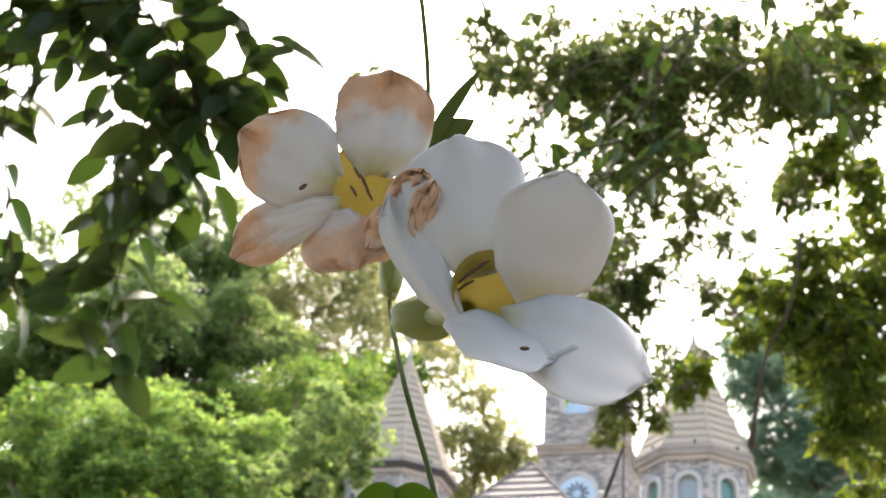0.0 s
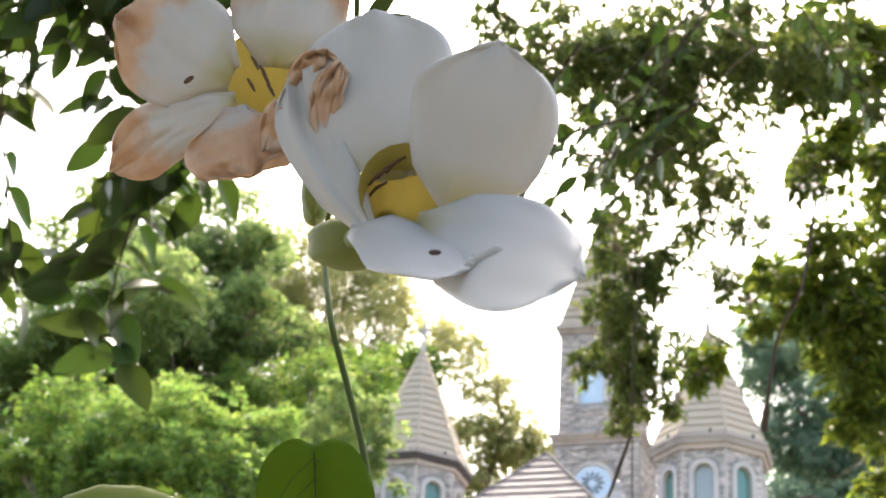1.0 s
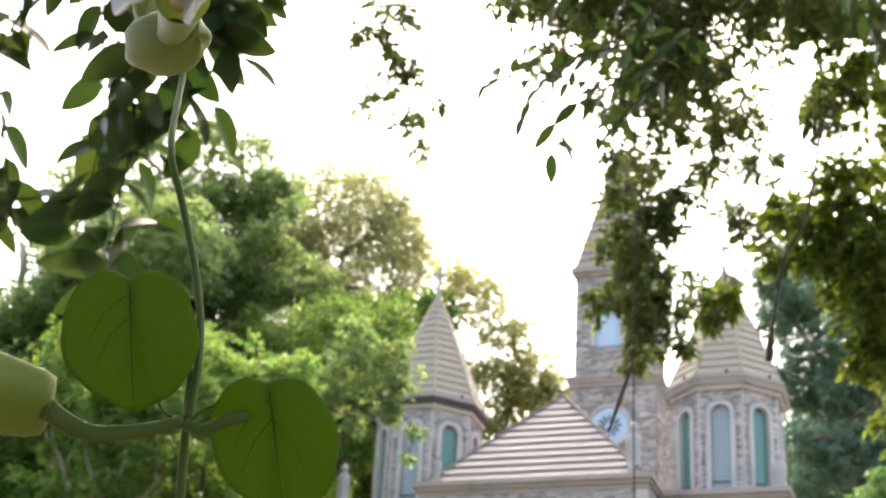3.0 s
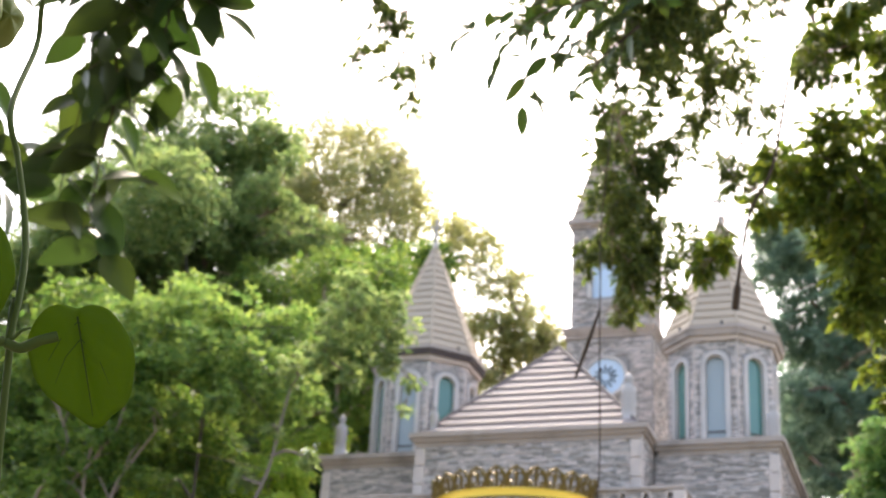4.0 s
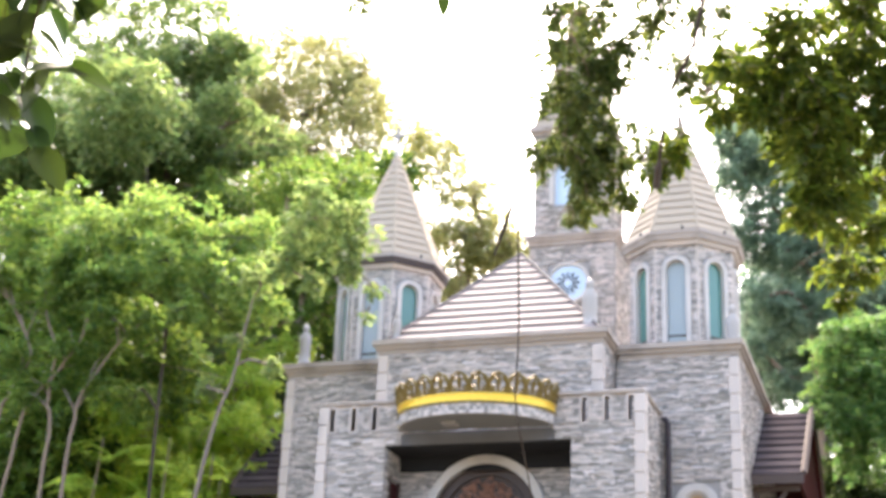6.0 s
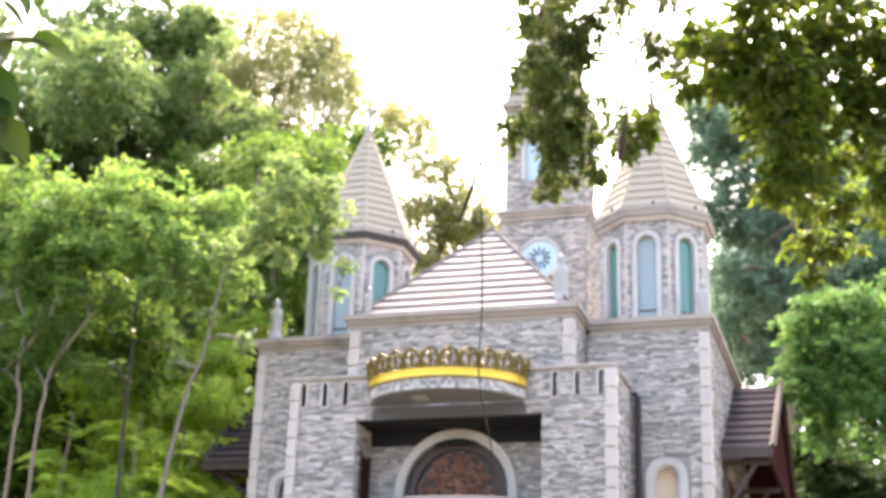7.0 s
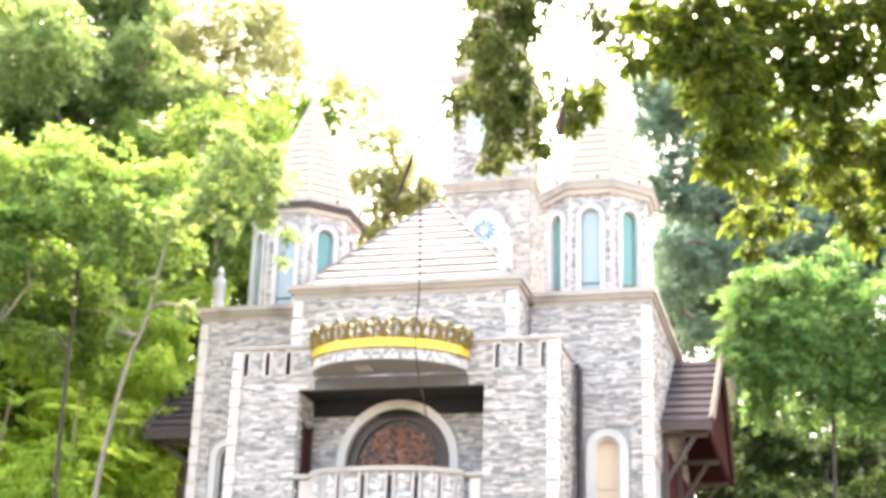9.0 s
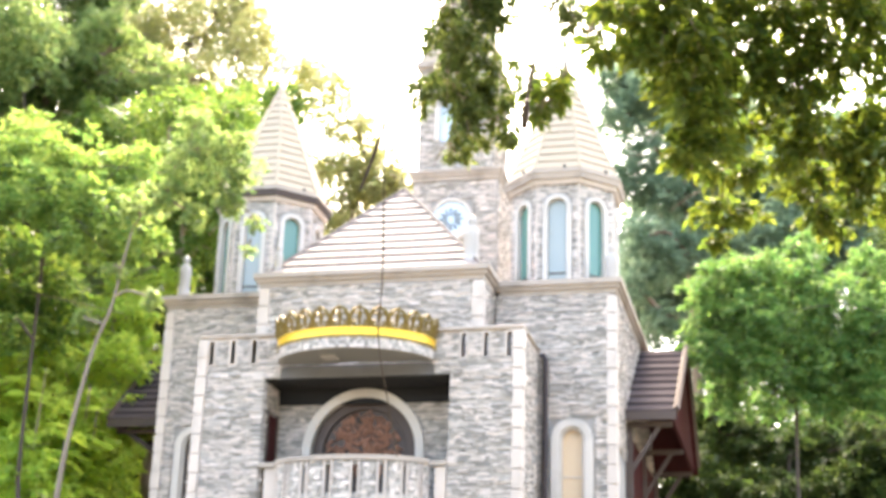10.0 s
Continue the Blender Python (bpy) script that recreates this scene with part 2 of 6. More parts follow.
def tube(bm, pts, radii, sides=8):
    """A tapered round tube along points."""
    pts = [Vector(p) for p in pts]
    rings = []
    up = Vector((0.13, 0.31, 0.94))
    for i, p in enumerate(pts):
        d = (pts[min(i + 1, len(pts) - 1)] - pts[max(i - 1, 0)]).normalized()
        a = d.cross(up)
        if a.length < 1e-3:
            a = d.cross(Vector((1, 0, 0)))
        a.normalize()
        b = d.cross(a)
        r = radii[i] if hasattr(radii, "__len__") else radii
        rings.append([bm.verts.new(p + (a * math.cos(t) + b * math.sin(t)) * r) for t in (2 * math.pi * k / sides for k in range(sides))])
    for r0, r1 in zip(rings, rings[1:]):
        for k in range(sides):
            bm.faces.new((r0[k], r0[(k + 1) % sides], r1[(k + 1) % sides], r1[k]))
    bm.faces.new(rings[0][::-1])
    bm.faces.new(rings[-1])


def curve_points(ctrl, n=24):
    """Smooth points through control points (Catmull-Rom)."""
    c = [Vector(p) for p in ctrl]
    c = [c[0] * 2 - c[1]] + c + [c[-1] * 2 - c[-2]]
    out = []
    for i in range(1, len(c) - 2):
        for k in range(n):
            t = k / n
            a, b, d, e = c[i - 1], c[i], c[i + 1], c[i + 2]
            out.append(0.5 * (2 * b + (d - a) * t + (2 * a - 5 * b + 4 * d - e) * t * t + (3 * b - a - 3 * d + e) * t ** 3))
    out.append(c[-2])
    return out


def arch_profile(hw, spring, n=12, cx=0.0):
    """Points of a round arch from the left springing to the right one."""
    return [(cx - hw * math.cos(math.pi * k / n), spring + hw * math.sin(math.pi * k / n)) for k in range(n + 1)]


def arched_wall(bm, x0, x1, z0, z1, ya, yb, cx, hw, sill, spring):
    """A wall from ya to yb with an arched opening through it."""
    box(bm, x0, ya, z0, cx - hw, yb, z1)
    box(bm, cx + hw, ya, z0, x1, yb, z1)
    if sill > z0:
        box(bm, cx - hw, ya, z0, cx + hw, yb, sill)
    a = arch_profile(hw, spring, 12, cx)
    for (xa, za), (xb, zb) in zip(a, a[1:]):
        hexa(bm, [(xa, ya, za), (xb, ya, zb), (xb, yb, zb), (xa, yb, za), (xa, ya, z1), (xb, ya, z1), (xb, yb, z1), (xa, yb, z1)])
    bmesh.ops.remove_doubles(bm, verts=bm.verts[:], dist=1e-5)


def strip(bm, sections):
    """A bar through four-cornered sections, closed at both ends."""
    rs = [[bm.verts.new(p) for p in s] for s in sections]
    for r0, r1 in zip(rs, rs[1:]):
        for k in range(4):
            bm.faces.new((r0[k], r0[(k + 1) % 4], r1[(k + 1) % 4], r1[k]))
    bm.faces.new(rs[0])
    bm.faces.new(rs[-1][::-1])


def arch_band(bm, cx, hw0, hw1, foot, spring, ya, yb, n=14):
    """A band that frames an arch, from inner half-width hw0 to outer hw1."""
    a, b = arch_profile(hw0, spring, n, cx), arch_profile(hw1, spring, n, cx)
    a, b = [(cx - hw0, foot)] + a + [(cx + hw0, foot)], [(cx - hw1, foot)] + b + [(cx + hw1, foot)]
    strip(bm, [((p[0], ya, p[1]), (p[0], yb, p[1]), (q[0], yb, q[1]), (q[0], ya, q[1])) for p, q in zip(a, b)])


def arch_plate(bm, cx, hw, foot, spring, ya, yb, n=14):
    a = [(cx - hw, foot)] + arch_profile(hw, spring, n, cx) + [(cx + hw, foot)]
    f, b = [bm.verts.new((x, ya, z)) for x, z in a], [bm.verts.new((x, yb, z)) for x, z in a]
    bm.faces.new(f)
    bm.faces.new(b[::-1])
    for i in range(len(a)):
        j = (i + 1) % len(a)
        bm.faces.new((f[i], b[i], b[j], f[j]))


def stone_rows(x0, x1, z0, z1, rng, holes=()):
    """Ledger-stone layout: rows of long thin stones, leaving out the holes (a, b, c, d) or arches (a, b, c, d, spring)."""
    out, z = [], z0
    while z < z1 - 0.02:
        h = min(rng.uniform(0.021, 0.042), z1 - z)
        x = x0
        while x < x1 - 0.02:
            w = rng.uniform(0.05, 0.21)
            if x + w > x1 - 0.1:
                w = x1 - x
            bits = [(x, x + w)]
            for a, b, c, d in holes:
                if z + h > c and z < d:
                    nb = []
                    for p, q in bits:
                        if q <= a or p >= b:
                            nb.append((p, q))
                        else:
                            if p < a:
                                nb.append((p, a))
                            if q > b:
                                nb.append((b, q))
                    bits = nb
            out += [(p, q, z, z + h) for p, q in bits if q - p > 0.03]
            x += w
        z += h
    return out


STONE_MESHES = {}


def lay_stones(parent, frame_m, x0, x1, z0, z1, rng, holes=(), singles=0, proud=0.045):
    """Ledger stones on the wall face: in the local frame x runs along the wall, z up and the face looks to -y."""
    rows = stone_rows(x0, x1, z0, z1, rng, holes)
    bm = bmesh.new()
    g = 0.004
    for i, (a, b, c, d) in enumerate(rows):
        dep = rng.uniform(0.012, proud)
        if i < singles:
            key = (round((b - a) / 0.04), round((d - c) / 0.01), rng.randrange(3))
            if key not in STONE_MESHES:
                sb = bmesh.new()
                j = [rng.uniform(-0.006, 0.006) for _ in range(8)]
                hexa(sb, [(-0.5, j[0], -0.5), (0.5, j[1], -0.5), (0.5, 0.03, -0.5), (-0.5, 0.03, -0.5),
                          (-0.5, j[2], 0.5), (0.5, j[3], 0.5), (0.5, 0.03, 0.5), (-0.5, 0.03, 0.5)])
                me = bpy.data.meshes.new("stone")
                bmesh.ops.recalc_face_normals(sb, faces=sb.faces[:])
                sb.to_mesh(me); sb.free()
                me.materials.append(STONE)
                STONE_MESHES[key] = me
            m = frame_m @ Matrix.LocRotScale(((a + b) / 2, -dep, (c + d) / 2), None, (b - a - 2 * g, 1, d - c - 2 * g))
            piece("stone", STONE_MESHES[key], parent, m)
        else:
            j = [rng.uniform(-0.005, 0.005) for _ in range(4)]
            hexa(bm, [frame_m @ Vector(p) for p in (
                (a + g, -dep + j[0], c + g), (b - g, -dep + j[1], c + g), (b - g, 0.01, c + g), (a + g, 0.01, c + g),
                (a + g, -dep + j[2], d - g), (b - g, -dep + j[3], d - g), (b - g, 0.01, d - g), (a + g, 0.01, d - g))])
    if len(bm.verts):
        tagged(part("stonework", bm, STONE, parent), kind="stuff")
    else:
        bm.free()


def quoin_column(parent, x, y, z0, z1, w=0.17, d=0.17, rng=random.Random(3)):
    """A column of cream corner blocks."""
    z = z0
    while z < z1 - 0.05:
        h = min(0.33, z1 - z)
        ww = w + (0.02 if int(z * 3) % 2 else 0.0)
        part("corner_block", boxes((x - ww / 2, y - d / 2, z + 0.006, x + ww / 2, y + d / 2, z + h - 0.006), bevel=0.008), QUOIN, parent)
        z += h


def cornice(name, parent, x0, y0, x1, y1, z, out=0.13, h=0.26, mat=None):
    """A stepped cornice slab round a block, its top at z."""
    bm = bmesh.new()
    for k, (a, b, o) in enumerate(((0.0, 0.34, 0.25), (0.34, 0.62, 0.6), (0.62, 1.0, 1.0))):
        box(bm, x0 - out * o, y0 - out * o, z - h + h * a + (0.001 if k else 0), x1 + out * o, y1 + out * o, z - h + h * b)
    return part(name, bm, mat or CORNICE, parent)


# ---------------------------------------------------------------- ground
def ground():
    bm = bmesh.new()
    n = 40
    vs = [[bm.verts.new(((i / n - 0.5) * 400, (j / n - 0.5) * 400 + 20, 0.05 * noise.noise((i * 0.7, j * 0.7, 0)) - 0.05)) for i in range(n + 1)] for j in range(n + 1)]
    for j in range(n):
        for i in range(n):
            bm.faces.new((vs[j][i], vs[j][i + 1], vs[j + 1][i + 1], vs[j + 1][i]))
    tagged(part("ground", bm, GRASS), "pale sandy ground round the chapel", "ground", kind="structure")


ground()


# ---------------------------------------------------------------- chapel
RNG = random.Random(11)
chapel = empty("chapel", label="grey ledger-stone chapel with octagonal towers and gold crown canopy", category="chapel")
BASE = -0.1

# wings: one deep block behind, with arched windows in its front
WX, WY, WTOP = 4.155, 1.46, 9.19


def wing_front(s):
    cx = 3.41 * s
    bm = bmesh.new()
    x0, x1 = sorted((2.05 * s, WX * s))
    arched_wall(bm, x0, x1, BASE, WTOP, WY, WY + 0.3, cx, 0.3, 4.4, 6.6)
    wall = part("wing_wall", bm, MORTAR, chapel, "grey ledger stone wing wall")
    lay_stones(wall, pose(0, WY, 0), x0 + 0.02, x1 - 0.1, 4.2, WTOP, RNG, [(cx - 0.4, cx + 0.4, 4.2, 6.98)], singles=0)
    win = empty("window"); win.parent = chapel
    bm = bmesh.new(); arch_band(bm, cx, 0.215, 0.36, 4.4, 6.62, WY - 0.07, WY + 0.12)
    part("window_trim", bevelled(bm, 0.012), TRIM, win)
    bm = bmesh.new(); arch_band(bm, cx, 0.175, 0.213, 4.4, 6.62, WY - 0.02, WY + 0.16)
    part("window_frame", bm, TRIM, win)
    bm = bmesh.new(); arch_plate(bm, cx, 0.18, 4.4, 6.62, WY + 0.08, WY + 0.1)
    part("pane", bm, AMBER if s > 0 else COPPER_DARK, win)
    part("transom", boxes((cx - 0.175, WY + 0.05, 5.98, cx + 0.175, WY + 0.078, 6.0)), TRIM, win)
    quoin_column(chapel, (WX - 0.06) * s, WY + 0.03, 4.2, WTOP)
    # outer side wall of the wing, going back
    sx = sorted(((WX - 0.3) * s, WX * s))
    side = part("side_wall", boxes((sx[0], WY + 0.302, BASE, sx[1], 9.0, WTOP)), MORTAR, chapel, "grey ledger stone side wall")
    lay_stones(side, pose(WX * s, WY + 0.1 if s > 0 else 8.9, 0, 0, 0, 90 * s), 0.02, 7.3, 6.5, WTOP, RNG)


for s in (-1, 1):
    wing_front(s)
part("rear_wall", boxes((-WX, 9.0, BASE, WX, 9.3, WTOP)), MORTAR, chapel)
part("roof_deck", boxes((-WX + 0.31, WY + 0.31, WTOP - 0.2, WX - 0.31, 8.99, WTOP - 0.02)), CORNICE, chapel)
cornice("wing_cornice", chapel, -WX, WY, -2.15, 9.3, 9.445)
cornice("wing_cornice", chapel, 2.15, WY, WX, 9.3, 9.445)

# middle block between the wings, with the front roof on it
MX, MY, MTOP = 2.0, 0.55, 9.24
bm = bmesh.new()
box(bm, -MX, MY, 7.5, MX, 4.6, MTOP)
mid = part("middle_wall", bm, MORTAR, chapel, "grey ledger stone middle wall")
lay_stones(mid, pose(0, MY, 0), -MX + 0.1, MX - 0.1, 7.55, MTOP, RNG)
lay_stones(mid, pose(MX, MY, 0, 0, 0, 90), 0.1, 1.2, 7.55, MTOP, RNG)
for s in (-1, 1):
    quoin_column(chapel, (MX - 0.07) * s, MY + 0.05, 7.58, MTOP, 0.19, 0.2)
cornice("middle_cornice", chapel, -MX, MY, MX, 4.6, 9.49, 0.13, 0.25)


def course_mesh(name, w0, w1, rise, run, thick, mat, lip=0.014):
    """One roof course, a tapering board: bottom width w0, top width w1, climbing run back (+y) and rise up (+z)."""
    bm = bmesh.new()
    n = Vector((0, -rise, run)).normalized() * thick
    a, b, c, d = Vector((-w0 / 2, 0, 0)), Vector((w0 / 2, 0, 0)), Vector((w1 / 2, run, rise)), Vector((-w1 / 2, run, rise))
    k = n * (1 + lip / thick)
    hexa(bm, [a, b, c, d, a + k, b + k, c + n, d + n])
    me = bpy.data.meshes.new(name)
    bmesh.ops.recalc_face_normals(bm, faces=bm.faces[:])
    bm.to_mesh(me); bm.free()
    me.materials.append(mat)
    return me


def hip_roof(parent, hx, yf, yb, z, apex, courses, mat):
    """A pyramid roof of lapped courses on all four sides, over a rough core."""
    yc = (yf + yb) / 2
    bm = bmesh.new()
    base = [bm.verts.new(p) for p in ((-hx, yf, z), (hx, yf, z), (hx, yb, z), (-hx, yb, z))]
    top = bm.verts.new((0, yc, apex))
    bm.faces.new(base[::-1])
    for i in range(4):
        bm.faces.new((base[i], base[(i + 1) % 4], top))
    core = part("front_roof", bm, BATTEN, parent, "taupe tiled pyramid roof")
    hy = (yb - yf) / 2
    for half, reach, turns in ((hx, hy, (0, 180)), (hy, hx, (90, -90))):
        for i in range(courses):
            t0, t1 = i / courses, (i + 0.94) / courses
            w0, w1 = 2 * half * (1 - t0), 2 * half * (1 - t1)
            me = course_mesh("roof_course", w0, w1, (apex - z) * (t1 - t0), reach * (t1 - t0), 0.02, mat, 0.03)
            for a in turns:
                m = Matrix.Translation((0, yc, 0)) @ pose(0, 0, 0, 0, 0, a) @ pose(0, -reach * (1 - t0), z + (apex - z) * t0 + 0.004)
                piece("roof_course", me, core, m)
    for sx, sy in ((-1, -1), (1, -1), (1, 1), (-1, 1)):
        bm = bmesh.new(); tube(bm, [(sx * hx, yc + sy * hy, z + 0.03), (0, yc, apex + 0.04)], 0.045, 6)
        part("ridge_cap", bm, BATTEN, core)


hip_roof(chapel, 1.95, 0.62, 4.5, 9.5, 11.75, 12, TILE_FRONT)

# front block with the deep balcony opening
FX, FTOP, OX, OTOP, RY = 2.8, 8.23, 1.608, 7.447, 0.75
SLOTS = (1.83, 2.21, 2.6)


def front_pier(s):
    x0, x1 = sorted((OX * s, FX * s))
    pier = part("front_pier", boxes((x0, 0, BASE, x1, WY - 0.01, 7.62)), MORTAR, chapel, "grey ledger stone front pier")
    lay_stones(pier, pose(0, 0, 0), x0 + 0.0, x1 - 0.1 if s > 0 else x1, 4.2, 7.6, RNG, singles=300 if s > 0 else 0)
    if s > 0:
        lay_stones(pier, pose(FX, 0, 0, 0, 0, 90), 0.1, WY - 0.05, 4.4, 8.1, RNG)
    else:
        lay_stones(pier, pose(-OX, 0, 0, 0, 0, 90), 0.02, RY, 5.0, 7.4, RNG, [(0.2, 0.62, 4.9, 6.95)])
    # slotted parapet
    par = empty("parapet"); par.parent = chapel
    xs = sorted(x * s for x in SLOTS)
    a, b = sorted((1.3 * s, FX * s))
    bm = boxes((a, 0.0, 7.622, b, 0.2, 7.73), (a, 0.0, 8.14, b, 0.2, 8.17))
    edges = [a] + [v for x in xs for v in (x - 0.045, x + 0.045)] + [b]
    for p, q in zip(edges[::2], edges[1::2]):
        box(bm, p, 0.0, 7.731, q, 0.2, 8.139)
    core = part("parapet_wall", bm, QUOIN, par)
    for x in xs:
        bm = bmesh.new(); arch_band(bm, x, 0.045, 0.085, 7.73, 8.09, -0.035, 0.12, 6)
        part("slot_trim", bm, QUOIN, par)
    lay_stones(core, pose(0, 0, 0), a, b, 7.62, 8.15, RNG, [(x - 0.085, x + 0.085, 7.72, 8.15) for x in xs], proud=0.03)
    part("coping", boxes((a - 0.03, -0.06, 8.171, b + 0.04, 0.26, 8.235), bevel=0.012), CORNICE, par)
    # return of the parapet towards the wing
    y0 = 0.262
    part("parapet_return", boxes(sorted_box((FX - 0.2) * s, y0, 7.622, FX * s, WY - 0.02, 8.17)), QUOIN, par)
    part("coping", boxes(sorted_box((FX - 0.24) * s, y0, 8.171, (FX + 0.05) * s, WY - 0.02, 8.235), bevel=0.012), CORNICE, par)
    quoin_column(chapel, (FX - 0.05) * s, 0.04, 4.2, 8.165, 0.17, 0.22)


def sorted_box(x0, y0, z0, x1, y1, z1):
    a, b = sorted((x0, x1))
    return (a, y0, z0, b, y1, z1)


for s in (-1, 1):
    front_pier(s)
# lintel across the canopy's width: the shade is painted into its colour
lint = part("lintel", boxes((-OX + 0.002, 0.002, OTOP, OX - 0.002, RY + 0.3, 7.66)), CANOPY_SHADE, chapel, "stained plaster lintel darkened for the canopy shade")
lay_stones(lint, pose(0, 0, 0), -OX, -1.34, OTOP + 0.002, 7.66, RNG, proud=0.03)
lay_stones(lint, pose(0, 0, 0), 1.34, OX, OTOP + 0.002, 7.66, RNG, proud=0.03)
part("terrace_deck", boxes((-OX + 0.01, RY + 0.302, 7.45, OX - 0.01, 1.44, 7.6)), CORNICE, chapel)
# back wall of the balcony niche with its arch and carved panel
bm = bmesh.new()
AX, AR, AS = -0.04, 0.92, 6.33
arched_wall(bm, -OX + 0.003, OX - 0.003, BASE, OTOP - 0.003, RY, RY + 0.3, AX, AR, 5.0, AS)
niche = part("niche_wall", bm, MORTAR, chapel, "shaded grey ledger stone niche wall")


def arch_hole(cx, r, foot, spring):
    """Stepped holes that follow an arch."""
    out = [(cx - r, cx + r, foot, spring)]
    n = 9
    for k in range(n):
        z0, z1 = spring + r * k / n, spring + r * (k + 1) / n
        w = math.sqrt(max(0.0, r * r - (z0 - spring) ** 2))
        out.append((cx - w, cx + w, z0, z1))
    return out


lay_stones(niche, pose(0, RY, 0), -OX + 0.02, OX - 0.02, 5.0, OTOP - 0.01, RNG, arch_hole(AX, 1.0, 4.9, AS))
bm = bmesh.new(); arch_band(bm, AX, 0.92, 1.08, 5.0, AS, RY - 0.09, RY + 0.1, 24)
part("arch_surround", bevelled(bm, 0.01), TRIM, chapel, "pale cast stone arch surround")
panel = empty("carved_door"); panel.parent = chapel
panel["label"] = "carved copper relief panel under the arch"
bm = bmesh.new(); arch_plate(bm, AX, 0.92, 5.0, AS, RY + 0.12, RY + 0.17, 24)
part("door_backing", bm, COPPER_DARK, panel)
bm = bmesh.new(); arch_plate(bm, AX, 0.735, 5.0, AS, RY + 0.105, RY + 0.119, 24)
part("door_leaf", bm, COPPER_DARK, panel)
bm = bmesh.new(); arch_band(bm, AX, 0.74, 0.915, 5.0, AS, RY + 0.05, RY + 0.119, 24)
part("door_frame", bevelled(bm, 0.01), COPPER_DARK, panel)
for cx, cz, r0, r1 in ((AX, 5.98, 0.3, 0.35), (AX - 0.36, 6.62, 0.16, 0.2), (AX + 0.36, 6.62, 0.16, 0.2), (AX, 6.82, 0.15, 0.19)):
    bm = bmesh.new(); arch_band(bm, cx, r0, r1, cz - 0.12, cz, RY + 0.06, RY + 0.118, 12)
    part("scroll_arch", bm, COPPER_DARK, panel)
rr = random.Random(5)
bm = bmesh.new()
for k in range(520):
    a, q = rr.uniform(0.05, math.pi - 0.05), rr.uniform(0.1, 0.72) ** 0.8
    x, z = AX + math.cos(a) * q * 0.95, 5.9 + math.sin(a) * q * 1.5
    if (x - AX) ** 2 + max(0, z - AS) ** 2 > 0.68 ** 2:
        continue
    t, l = rr.uniform(0, 3.1), rr.uniform(0.04, 0.11)
    pts = [(x + math.cos(t + u * 1.6) * l * u, RY + 0.1 - 0.04 * math.sin(u * 3), z + math.sin(t + u * 1.6) * l * u) for u in (0, 0.35, 0.7, 1.0)]
    tube(bm, pts, [0.02, 0.018, 0.014, 0.005], 5)
tagged(part("relief", bm, COPPER, panel, "copper leaf scroll relief"), kind="stuff")
# thin dark plates added to stand for the shade in the niche top
part("niche_head", boxes((-OX + 0.004, RY - 0.066, 7.14, OX - 0.004, RY - 0.05, OTOP - 0.03)), NICHE_SHADE, chapel, "near-black band for the shade at the niche head")
part("niche_ceiling", boxes((-OX + 0.004, 0.03, OTOP - 0.026, OX - 0.004, RY - 0.01, OTOP - 0.004)), NICHE_SHADE, chapel, "near-black niche ceiling carrying the recess shade")
part("side_door", boxes((-OX - 0.01, 0.2, 5.05, -OX + 0.03, 0.62, 6.9), bevel=0.008), RED_WOOD, chapel, "red timber side door")
part("side_door_frame", boxes((-OX - 0.01, 0.62, 5.05, -OX + 0.05, 0.67, 6.95), (-OX - 0.01, 0.15, 5.05, -OX + 0.05, 0.2, 6.95)), PALE_WOOD, chapel)
part("balcony_floor", boxes((-OX, 0.05, 4.85, OX, RY, 5.0)), CORNICE, chapel)


# bowed balcony
def bow(u, a=1.28, b=0.55):
    return Vector((-a * math.cos(math.pi * u), -b * math.sin(math.pi * u), 0))


def bow_piece(bm, u0, u1, z0, z1, thick, n=1, grow=0.0):
    secs = []
    for k in range(n + 1):
        u = u0 + (u1 - u0) * k / n
        p, q = bow(u, 1.28 + grow, 0.55 + grow), bow(u, 1.28 - thick, max(0.02, 0.55 - thick))
        secs.append(((p.x, p.y, z0), (q.x, q.y, z0), (q.x, q.y, z1), (p.x, p.y, z1)))
    strip(bm, secs)


balcony = empty("balcony", label="", category=""); balcony.parent = chapel
bm = bmesh.new(); bow_piece(bm, 0, 1, 5.94, 6.02, 0.16, 28, 0.05)
part("handrail", bm, CORNICE, balcony, "weathered rounded stone handrail")
bm = bmesh.new(); bow_piece(bm, 0, 1, 4.75, 5.3, 0.1, 28)
part("balcony_apron", bm, MORTAR, balcony)
bm = bmesh.new(); bow_piece(bm, 0.002, 0.998, 4.7, 4.749, 1.2, 28)
part("balcony_slab", bm, CORNICE, balcony)
bays = 9
gap = 0.012
for k in range(bays):
    u0, u1 = k / bays + gap, (k + 1) / bays - gap
    bm = bmesh.new(); bow_piece(bm, u0, u1, 5.301, 5.939, 0.1, 3)
    panel_ob = part("baluster_panel", bm, MORTAR, balcony)
    bm = bmesh.new()
    for p, q in ((u0, u0 + 0.007), (u1 - 0.007, u1)):
        bow_piece(bm, p, q, 5.31, 5.93, 0.0, 1, 0.035)
    part("slot_trim", bm, QUOIN, panel_ob)
for k in range(1, bays):
    for z0, z1 in ((5.301, 5.42), (5.87, 5.939)):
        bm = bmesh.new(); bow_piece(bm, k / bays - gap + 0.0004, k / bays + gap - 0.0004, z0, z1, 0.1, 1)
        part("slot_infill", bm, MORTAR, balcony)
bm = bmesh.new()
z = 4.8
